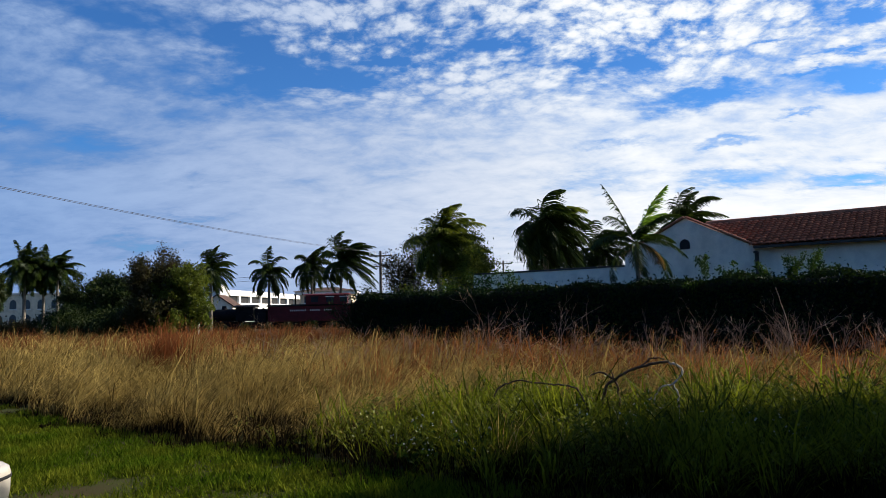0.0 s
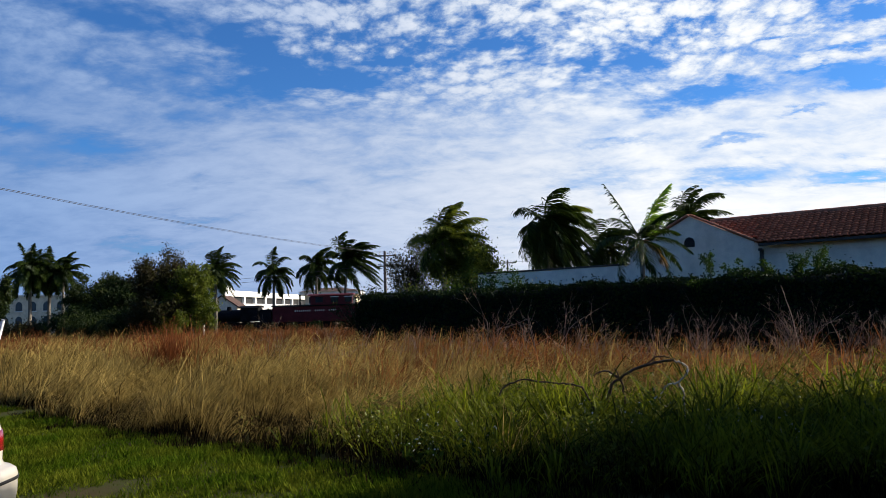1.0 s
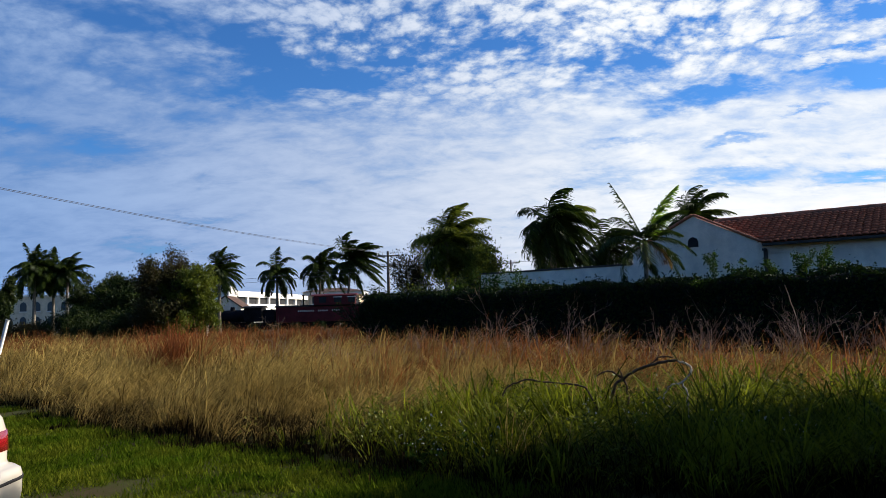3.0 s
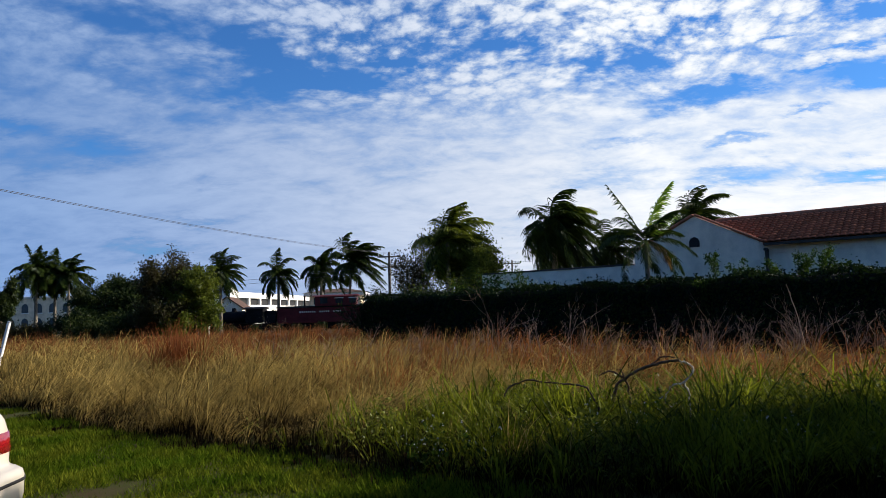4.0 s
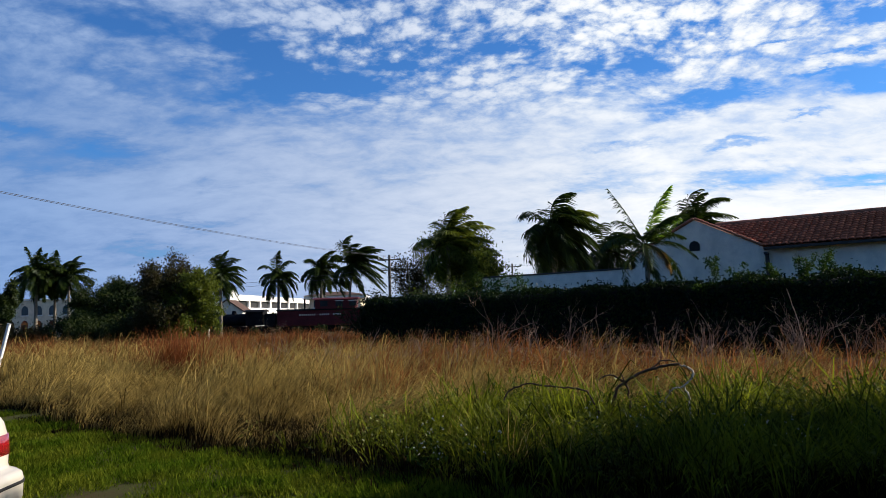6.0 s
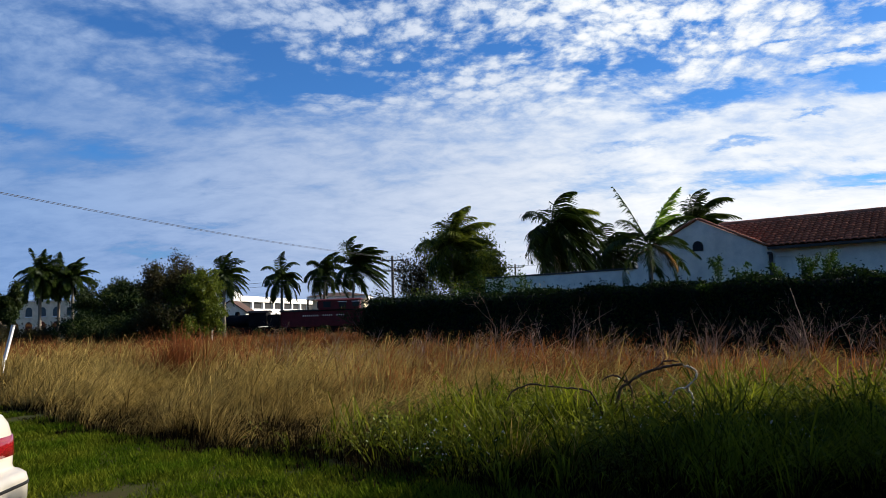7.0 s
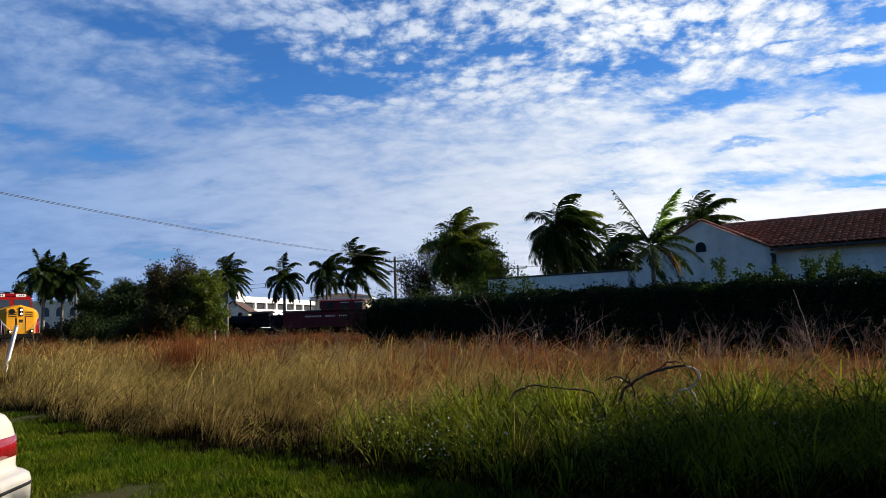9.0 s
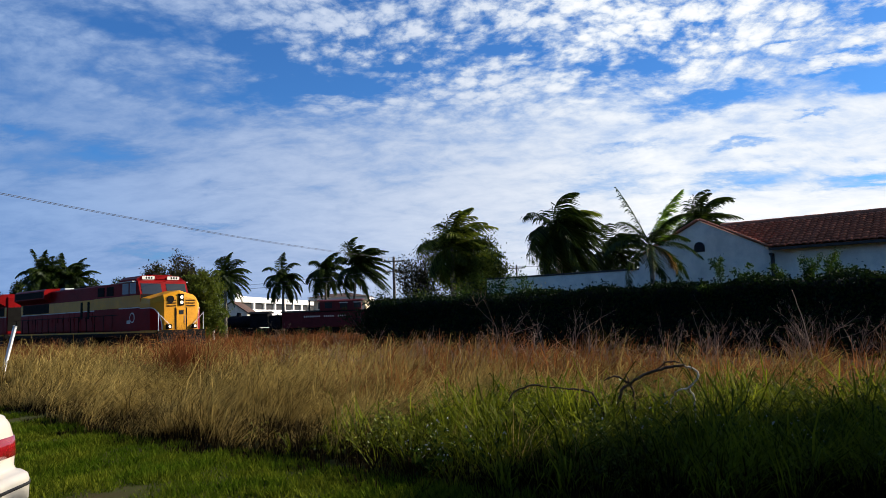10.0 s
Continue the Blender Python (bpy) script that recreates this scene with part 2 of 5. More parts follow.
M_lblk = mat("black_underframe", (0.007, 0.0065, 0.006), 0.7, 0.4, 2.0, 0.2, spec=0.05)
M_lgrey = mat("silver_trim", (0.6, 0.6, 0.6), 0.4, 0.2, 2.0, 0.05)
M_glass = glass_mat("window_glass")
M_lamp = glow_mat("headlight_glow", (1.0, 0.85, 0.58), 1.2)
M_numglow = glow_mat("number_board_glow", (1.0, 0.93, 0.80), 0.5)
M_steel = mat("rail_steel", (0.22, 0.16, 0.12), 0.5, 0.3, 3, 0.1, metal=0.6)
M_tie = mat("wooden_tie", (0.12, 0.09, 0.07), 0.95, 0.4, 5, 0.4)
M_ballast = mat("grey_ballast", (0.24, 0.22, 0.20), 0.95, 0.5, 6, 0.8)
M_pvc = mat("white_paint_post", (0.82, 0.82, 0.80), 0.6, 0.15, 6, 0.1)
M_carpaint = paint_mat("champagne_car_paint", (0.46, 0.425, 0.365))
M_tail = mat("red_tail_lens", (0.22, 0.006, 0.01), 0.12, 0.15, 8, 0.05, coat=0.8, spec=0.5)
M_tailwhite = mat("clear_tail_lens", (0.5, 0.30, 0.30), 0.12, 0.1, 20, 0.1, coat=0.8, spec=0.5)
M_rubber = mat("black_rubber", (0.02, 0.02, 0.02), 0.75, 0.3, 8, 0.1)
M_chrome = mat("alloy", (0.65, 0.65, 0.66), 0.25, 0.1, 5, 0.02, metal=0.9)
M_polewood = mat("weathered_pole", (0.14, 0.115, 0.095), 0.95, 0.3, 4, 0.3)
M_wire = mat("cable", (0.03, 0.03, 0.035), 0.6, 0.1, 4, 0.0)
M_galv = mat("galvanised_steel", (0.42, 0.43, 0.44), 0.5, 0.2, 5, 0.05, metal=0.5)
M_flower = mat("white_petal", (0.5, 0.5, 0.48), 0.7, 0.1, 20, 0.0)

# ---- mesh helpers ----


def data_of(name, verts, faces, material, smooth=False):
    """A mesh from arrays: verts (n, 3), faces (m, 3) or (m, 4)."""
    verts, faces = np.asarray(verts, dtype=np.float32), np.asarray(faces, dtype=np.int32)
    me = bpy.data.meshes.new(name)
    k = faces.shape[1]
    me.vertices.add(len(verts))
    me.vertices.foreach_set("co", verts.ravel())
    me.loops.add(faces.size)
    me.loops.foreach_set("vertex_index", faces.ravel())
    me.polygons.add(len(faces))
    me.polygons.foreach_set("loop_start", np.arange(0, faces.size, k, dtype=np.int32))
    me.polygons.foreach_set("loop_total", np.full(len(faces), k, dtype=np.int32))
    me.polygons.foreach_set("use_smooth", np.full(len(faces), smooth, dtype=bool))
    me.update(calc_edges=True)
    me.validate()
    me.materials.append(material)
    return me


def part(name, bm, material, parent=None, label="", smooth=False):
    """Links a bmesh as one mesh object under a thing or part."""
    me = bpy.data.meshes.new(name)
    bmesh.ops.recalc_face_normals(bm, faces=bm.faces[:])
    if smooth:
        for f in bm.faces:
            f.smooth = True
    bm.to_mesh(me)
    bm.free()
    me.materials.append(material)
    ob = new(name, me)
    ob.parent = parent
    if label:
        tagged(ob, label)
    return ob


def arr_part(name, verts, faces, material, parent=None, label="", smooth=False):
    ob = new(name, data_of(name, verts, faces, material, smooth))
    ob.parent = parent
    if label:
        tagged(ob, label)
    return ob


def thing(name, m, label, category, group="", kind=""):
    ob = new(name)
    ob.empty_display_size = 0.2
    ob.matrix_basis = m
    return tagged(ob, label, category, group, kind)


def box(bm, x0, x1, y0, y1, z0, z1, bevel=0.0, m=None):
    vs = [bm.verts.new((x, y, z)) for x in (x0, x1) for y in (y0, y1) for z in (z0, z1)]
    fs = [bm.faces.new([vs[i] for i in q]) for q in ((0, 1, 3, 2), (4, 6, 7, 5), (0, 4, 5, 1), (2, 3, 7, 6), (0, 2, 6, 4), (1, 5, 7, 3))]
    if bevel:
        es = list({e for f in fs for e in f.edges})
        out = bmesh.ops.bevel(bm, geom=es, offset=bevel, segments=1, affect="EDGES")
        vs = list({v for v in vs if v.is_valid} | {v for f in out["faces"] for v in f.verts})
    if m is not None:
        bmesh.ops.transform(bm, matrix=m, verts=[v for v in vs if v.is_valid])
    return bm


def boxed(*args, **kw):
    return box(bmesh.new(), *args, **kw)


def prism(outline, a, b, axis="y"):
    """A solid from an outline, drawn out between a and b along an axis."""
    bm = bmesh.new()

    def at(p, q, d):
        return {"y": (p, d, q), "x": (d, p, q), "z": (p, q, d)}[axis]
    lo = [bm.verts.new(at(p, q, a)) for p, q in outline]
    hi = [bm.verts.new(at(p, q, b)) for p, q in outline]
    bm.faces.new(lo)
    bm.faces.new(hi[::-1])
    n = len(outline)
    for i in range(n):
        bm.faces.new((lo[i], lo[(i + 1) % n], hi[(i + 1) % n], hi[i]))
    return bm


def ring_tube(points, radii, sides=6):
    """Arrays of a tapered tube along points."""
    pts = np.asarray(points, dtype=float)
    tan = np.gradient(pts, axis=0)
    tan /= np.linalg.norm(tan, axis=1)[:, None] + 1e-9
    ref = np.array((0.0, 0.0, 1.0)) if abs(tan[:, 2]).mean() < 0.8 else np.array((1.0, 0.0, 0.0))
    u = np.cross(tan, ref)
    u /= np.linalg.norm(u, axis=1)[:, None] + 1e-9
    v = np.cross(tan, u)
    ang = np.arange(sides) / sides * 2 * np.pi
    r = np.asarray(radii, dtype=float)[:, None, None]
    vs = pts[:, None] + r * (np.cos(ang)[None, :, None] * u[:, None] + np.sin(ang)[None, :, None] * v[:, None])
    n = len(pts)
    fs = [(i * sides + j, i * sides + (j + 1) % sides, (i + 1) * sides + (j + 1) % sides, (i + 1) * sides + j)
          for i in range(n - 1) for j in range(sides)]
    return vs.reshape(-1, 3), np.array(fs)


def joined(pieces):
    """Several (verts, faces) pairs as one."""
    vs, fs, n = [], [], 0
    for v, f in pieces:
        vs.append(v)
        fs.append(np.asarray(f) + n)
        n += len(v)
    return np.concatenate(vs), np.concatenate(fs)


def cyl(bm, p, q, r, sides=12, r2=None):
    p, q = Vector(p), Vector(q)
    d = q - p
    m = Matrix.Translation((p + q) / 2) @ d.to_track_quat("Z", "Y").to_matrix().to_4x4()
    bmesh.ops.create_cone(bm, cap_ends=True, segments=sides, radius1=r, radius2=r if r2 is None else r2, depth=d.length, matrix=m)
    return bm

# ---- ground ----
rng = np.random.default_rng(7)


def edge_y(x):
    """Where the mown lawn ends and the tall grass begins."""
    return np.interp(x, (-60, -30, -14, -9, -5.9, -4.1, -2.3, -0.8, 1, 4, 8, 20), (34, 24, 18.4, 15.2, 11.8, 10.2, 9.0, 7.4, 6.2, 5.2, 4.2, 2))


def height_noise(x, y, s, seed=0.0):
    return np.array([noise.noise((a * s + seed, b * s - seed, seed)) for a, b in zip(x, y)])


TRACK_U = Vector((0.7604, -0.6494))          # the way the train goes
TRACK_P = Vector((-15.0, 42.0))              # a point on the centre line


def off_track(x, y):
    """Metres from the track's centre line, towards the camera."""
    return (x - TRACK_P.x) * -0.6494 + (y - TRACK_P.y) * -0.7604


k = np.sinh(np.linspace(-6.6, 6.6, 170)) / math.sinh(6.6)
gx, gy = np.meshgrid(k * 4000, k * 4000 + 12)
gz = np.array([0.05 * noise.noise((a * 0.45, b * 0.45, 0)) + 0.02 * noise.noise((a * 2, b * 2, 3)) if abs(a) + abs(b) < 90 else 0.0
               for a, b in zip(gx.ravel(), gy.ravel())])
n = len(k)
idx = np.arange(n * n).reshape(n, n)
gf = np.stack([idx[:-1, :-1], idx[:-1, 1:], idx[1:, 1:], idx[1:, :-1]], -1).reshape(-1, 4)
ground = arr_part("ground", np.column_stack([gx.ravel(), gy.ravel(), gz]), gf, M_soil, smooth=True)
tagged(ground, "uneven earth under mown turf and tall grass", "ground", kind="structure")

# ---- grass ----


def blades(x, y, h, wid, az, lean, tris=3, z0=-0.02):
    """Arrays of grass blades: a bent strip that ends in a point."""
    n = len(x)
    face = az + np.pi / 2 + rng.normal(0, 0.5, n)
    ax, ay = np.cos(face) * wid / 2, np.sin(face) * wid / 2
    dx, dy = np.cos(az), np.sin(az)
    mid = lean * h * 0.30
    tip = lean * h * 0.95
    hz = h * np.sqrt(np.clip(1 - (lean * 0.8) ** 2, 0.12, 1))
    z = np.full(n, z0)
    if tris == 1:
        v = np.stack([np.stack([x - ax, y - ay, z], -1), np.stack([x + ax, y + ay, z], -1),
                      np.stack([x + dx * tip, y + dy * tip, hz], -1)], 1)
        f = np.arange(n * 3).reshape(n, 3)
        return v.reshape(-1, 3), f
    if tris == 5:        # arching over, the tip hanging
        ox, oy = rng.normal(0, 0.10, n) * h, rng.normal(0, 0.10, n) * h
        mid, up, tip = lean * h * 0.42, lean * h * 0.84, lean * h * 1.12
        fall = hz * (1.0 - 0.62 * lean * rng.uniform(0.2, 1.2, n))
        v = np.stack([np.stack([x - ax, y - ay, z], -1), np.stack([x + ax, y + ay, z], -1),
                      np.stack([x + dx * mid - ax * .9, y + dy * mid - ay * .9, hz * .62], -1),
                      np.stack([x + dx * mid + ax * .9, y + dy * mid + ay * .9, hz * .62], -1),
                      np.stack([x + dx * up - ax * .6 + ox * .4, y + dy * up - ay * .6 + oy * .4, hz * .93], -1),
                      np.stack([x + dx * up + ax * .6 + ox * .4, y + dy * up + ay * .6 + oy * .4, hz * .93], -1),
                      np.stack([x + dx * tip * 1.15 + ox, y + dy * tip * 1.15 + oy, fall], -1)], 1)
        o = np.arange(n)[:, None] * 7
        f = np.concatenate([o + (0, 1, 3), o + (0, 3, 2), o + (2, 3, 5), o + (2, 5, 4), o + (4, 5, 6)], 1).reshape(-1, 3)
        return v.reshape(-1, 3), f
    v = np.stack([np.stack([x - ax, y - ay, z], -1), np.stack([x + ax, y + ay, z], -1),
                  np.stack([x + dx * mid - ax * .8, y + dy * mid - ay * .8, hz * .6], -1),
                  np.stack([x + dx * mid + ax * .8, y + dy * mid + ay * .8, hz * .6], -1),
                  np.stack([x + dx * tip, y + dy * tip, hz * (1.0 - 0.12 * lean)], -1)], 1)
    o = np.arange(n)[:, None] * 5
    f = np.concatenate([o + (0, 1, 3), o + (0, 3, 2), o + (2, 3, 4)], 1).reshape(-1, 3)
    return v.reshape(-1, 3), f


def scatter(count, x0, x1, y0, y1, keep):
    x, y = rng.uniform(x0, x1, count), rng.uniform(y0, y1, count)
    ok = keep(x, y)
    return x[ok], y[ok]


def tufts(x, y, per, h, spread, wid, lean, wind=0.25, tris=3, together=0.0):
    """Blades in tufts round the given centres; all lean with the wind, which blows to the right, and each tuft keeps its own bent."""
    n = len(x)
    az = rng.uniform(0, 2 * np.pi, (n, per))
    r = np.abs(rng.normal(0, 1, (n, per)))
    bx = x[:, None] + np.cos(az) * r * spread
    by = y[:, None] + np.sin(az) * r * spread
    hh = h[:, None] * rng.uniform(0.45, 1.10, (n, per))
    le = np.clip(rng.normal(lean, 0.24, (n, per)) + r * 0.08, 0.03, 1.0)
    own = height_noise(x, y, 0.7, 11.0) * 1.2 + rng.normal(0, 0.35, n)
    push = (wind + together * np.clip(0.6 + height_noise(x, y, 0.45, 13.0), 0, 1.2))[:, None]
    vx, vy = np.cos(az) * le + np.cos(own)[:, None] * push, np.sin(az) * le + np.sin(own)[:, None] * push - wind * 0.3
    return blades(bx.ravel(), by.ravel(), hh.ravel(), rng.uniform(0.6, 1.4, n * per) * np.repeat(wid * np.clip(y / 11, 0.85, 2.2), per),
                  np.arctan2(vy, vx).ravel(), np.clip(np.hypot(vx, vy), 0, 1.0).ravel(), tris)


def clumped(x, y, s, bias, seed):
    """Keeps places in clumps with bare gaps between them."""
    return height_noise(x, y, s, seed) + 0.6 * height_noise(x, y, s * 2.7, seed + 3) + rng.normal(0, 0.12, len(x)) > bias


def seed_heads(v, stride, per, size):
    """Small husks round the upper part of each blade, in the arrays that blades() gave."""
    b = v.reshape(-1, stride, 3)
    low, tip = (b[:, -3] + b[:, -2]) / 2, b[:, -1]
    k = rng.uniform(0.35, 1.02, (len(b), per, 1))
    c = (low[:, None] * (1 - k) + tip[:, None] * k).reshape(-1, 3) + rng.normal(0, size * 0.9, (len(b) * per, 3))
    a = rng.normal(0, size, c.shape)
    a[:, 2] = np.abs(a[:, 2]) + size * 0.6
    q = rng.normal(0, size * 0.35, c.shape)
    vs = np.stack([c - q, c + q, c + a * 1.6], 1).reshape(-1, 3)
    return vs, np.arange(len(c) * 3).reshape(-1, 3)


def leaf_cards(c, size, aspect=0.5, droop=0.0):
    """Small pointed leaves, each folded from two triangles, at the points c."""
    n = len(c)
    a = rng.normal(0, 1, (n, 3))
    a[:, 2] -= droop
    a /= np.linalg.norm(a, axis=1)[:, None]
    b = np.cross(a, rng.normal(0, 1, (n, 3)))
    b /= np.linalg.norm(b, axis=1)[:, None] + 1e-9
    s = (size * rng.uniform(0.6, 1.3, n))[:, None]
    v = np.stack([c - a * s * 0.5, c + b * s * aspect * 0.5, c + a * s * 0.5, c - b * s * aspect * 0.5], 1).reshape(-1, 3)
    o = np.arange(n)[:, None] * 4
    return v, np.concatenate([o + (0, 1, 2), o + (0, 2, 3)], 1).reshape(-1, 3)


def in_view(x, y, extra=2.0):
    return (np.abs(x) < 0.66 * y + extra)


def green_zone(x, y):
    """1 where the grass is lush and green, 0 where it has dried."""
    far = np.interp(x, (-6, -2.5, -0.5, 3, 8, 14), (6.0, 9.5, 11.2, 11.2, 11.0, 11.0))
    return np.clip((far + 0.9 * np.sin(x * 1.7) - y) / 1.2, 0, 1)


# mown lawn
x, y = scatter(460000, -11.5, 1.5, 5.6, 18, lambda a, b: (a > -0.64 * b - 0.6) & (b < edge_y(a) + 0.4) & (rng.random(len(a)) < np.clip(10 / b, 0, 1) ** 2))
patch = np.clip(height_noise(x, y, 1.1) * 1.1 + height_noise(x, y, 4.0, 2.0) * 0.5 + 0.62, 0.05, 1.0)
ok = rng.random(len(x)) < patch + 0.35
x, y, patch = x[ok], y[ok], patch[ok]
v, f = blades(x, y, rng.uniform(0.04, 0.13, len(x)) * (0.35 + 0.9 * patch), rng.uniform(0.012, 0.026, len(x)) * (0.6 + y / 14),
              rng.uniform(0, 6.28, len(x)), np.clip(rng.normal(0.9, 0.25, len(x)), 0.1, 1), 1)
tagged(arr_part("lawn_grass", v, f, M_lawn), "short mown green lawn grass", "grass", kind="stuff")

# near-black blades that paint the shade under the edge of the tall grass
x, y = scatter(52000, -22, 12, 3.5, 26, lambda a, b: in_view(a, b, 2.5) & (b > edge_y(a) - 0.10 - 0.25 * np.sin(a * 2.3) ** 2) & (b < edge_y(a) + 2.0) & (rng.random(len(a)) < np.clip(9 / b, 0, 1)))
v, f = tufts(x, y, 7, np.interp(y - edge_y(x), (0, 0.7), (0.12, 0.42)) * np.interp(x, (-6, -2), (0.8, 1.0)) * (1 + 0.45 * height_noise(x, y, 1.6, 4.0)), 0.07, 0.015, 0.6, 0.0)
tagged(arr_part("shade_blades", v, f, M_shadeblade), "near-black blades that paint the shade at the foot of the tall grass", "grass", kind="stuff")

# tall green grass along the lawn: tufts of arching blades with dark gaps
x, y = scatter(9500, -6, 13, 4.5, 14, lambda a, b: in_view(a, b, 3.5) & (b > edge_y(a) + 0.35) & (rng.random(len(a)) < np.clip((b - edge_y(a) - 0.2) / 1.3, 0.08, 1)) & (rng.random(len(a)) < green_zone(a, b)))
ok = clumped(x, y, 1.1, -0.06, 21.0)
x, y = x[ok], y[ok]
rise = np.clip((y - edge_y(x)) / 1.3, 0, 1)
h = (0.42 + 0.40 * rise) * (1 + 0.55 * height_noise(x, y, 0.9, 3.0)) * rng.uniform(0.6, 1.2, len(x)) * np.interp(x, (-4, 0, 3, 6), (0.74, 0.82, 0.98, 1.12))
wide = rng.random(len(x)) < 0.35
v, f = joined([tufts(x[wide], y[wide], 20, h[wide] * 1.05, 0.08, 0.022, 0.75, 0.06, 5, 0.3), tufts(x[~wide], y[~wide], 24, h[~wide] * 0.90, 0.09, 0.012, 0.80, 0.10, 5, 0.35)])
tagged(arr_part("tall_green_grass", v, f, M_green), "tall lush green grass bordering the lawn", "grass", kind="stuff")

# small-leaved weeds that grow through the green grass
wx, wy = scatter(2600, -5, 12, 5, 12, lambda a, b: in_view(a, b, 2.5) & (b > edge_y(a) + 0.5) & (rng.random(len(a)) < green_zone(a, b)))
ok = clumped(wx, wy, 0.9, -0.02, 51.0)
wx, wy = wx[ok], wy[ok]
wh = np.clip((wy - edge_y(wx)) / 1.3, 0.3, 1) * rng.uniform(0.45, 0.85, len(wx)) * np.interp(wx, (-4, 0, 3, 6), (0.80, 0.88, 0.98, 1.08))
per = 26
up_ = rng.uniform(0.35, 1.0, (len(wx), per))
c = np.stack([wx[:, None] + rng.normal(0, 0.09, up_.shape), wy[:, None] + rng.normal(0, 0.09, up_.shape), wh[:, None] * up_], -1).reshape(-1, 3)
tagged(arr_part("weed_leaves", *leaf_cards(c, 0.045, 0.55), M_weedleaf), "small yellow-green weed leaves among the tall grass", "weeds", kind="stuff")

# straw-coloured grass, blown over in swathes
x, y = scatter(80000, -40, 24, 7, 46, lambda a, b: in_view(a, b, 2.5) & (b > edge_y(a) + 0.35) & (off_track(a, b) > 2.4)
               & (rng.random(len(a)) > green_zone(a, b) * 0.96) & (rng.random(len(a)) < np.clip(13 / b, 0, 1) ** 0.7))
ok = (rng.random(len(x)) < np.interp(y - edge_y(x), (0, 4, 8, 14), (1.0, 0.95, 0.5, 0.2)) * np.interp(x, (-2, 1), (1.0, 0.45))) & clumped(x, y, 0.8, -0.08, 31.0)
x, y = x[ok], y[ok]
h = np.interp(y - edge_y(x), (0, 0.9, 2.2, 6, 20), (0.36, 0.70, 0.98, 1.06, 1.10)) * (1 + 0.5 * height_noise(x, y, 0.7, 5.0)) * rng.uniform(0.65, 1.2, len(x)) * np.interp(x / y, (-0.4, 0.1, 0.5), (1.0, 0.94, 0.80))
v, f = tufts(x, y, 26, h, 0.11, 0.0088, 0.42, 0.55, 5, 0.6)
tagged(arr_part("straw_grass", v, f, M_straw), "tall dry straw-coloured grass leaning in the wind", "grass", kind="stuff")

# reddish grass further back, on both sides of the track
x, y = scatter(50000, -44, 26, 11, 62, lambda a, b: in_view(a, b, 2.0) & (b > edge_y(a) + np.interp(a, (-3, 0), (5.5, 3.0))) & (np.abs(off_track(a, b)) > 2.2) & ((off_track(a, b) > 0) | (a < -3.5))
               & (rng.random(len(a)) > green_zone(a, b)) & (rng.random(len(a)) < np.clip(15 / b, 0, 1) ** 0.7))
patch = height_noise(x, y, 0.22, 9.0)
ok = (rng.random(len(x)) < 0.55 + 1.2 * patch) & clumped(x, y, 0.6, -0.12, 41.0)
x, y = x[ok], y[ok]
h = 1.22 * (1 + 0.36 * height_noise(x, y, 0.5, 2.0)) * rng.uniform(0.62, 1.16, len(x)) * np.interp(x / y, (-0.5, -0.2, 0.1, 0.5), (1.02, 1.0, 0.95, 0.80))
v, f = tufts(x, y, 14, h, 0.11, 0.0105, 0.50, 0.24, 3, 0.3)
tagged(arr_part("red_grass", *joined([(v, f), seed_heads(v, 5, 3, 0.011)]), M_red), "tall rust-red dry grass in seed", "grass", kind="stuff")

# one taller rusty clump and a few single stalks
cx, cy = np.array([-6.9, -6.6, -6.3, -6.7]), np.array([18.6, 18.2, 18.7, 19.0])
v, f = tufts(np.repeat(cx, 9) + rng.normal(0, 0.2, 36), np.repeat(cy, 9) + rng.normal(0, 0.2, 36), 26, rng.uniform(1.2, 1.8, 36), 0.09, 0.011, 0.34, 0.05)
tagged(arr_part("grass_clump", *joined([(v, f), seed_heads(v, 5, 4, 0.013)]), M_rust), "taller rust-red clump of dry grass", "grass")

# ---- woody plants ----


def limb(p, d, length, r0, r1, bend, steps=5, lift=0.0):
    pts = [np.array(p, dtype=float)]
    d = np.array(d, dtype=float)
    for _ in range(steps):
        d = d + rng.normal(0, bend, 3) + (0, 0, lift)
        d /= np.linalg.norm(d)
        pts.append(pts[-1] + d * length / steps)
    return np.array(pts), np.linspace(r0, r1, steps + 1), d


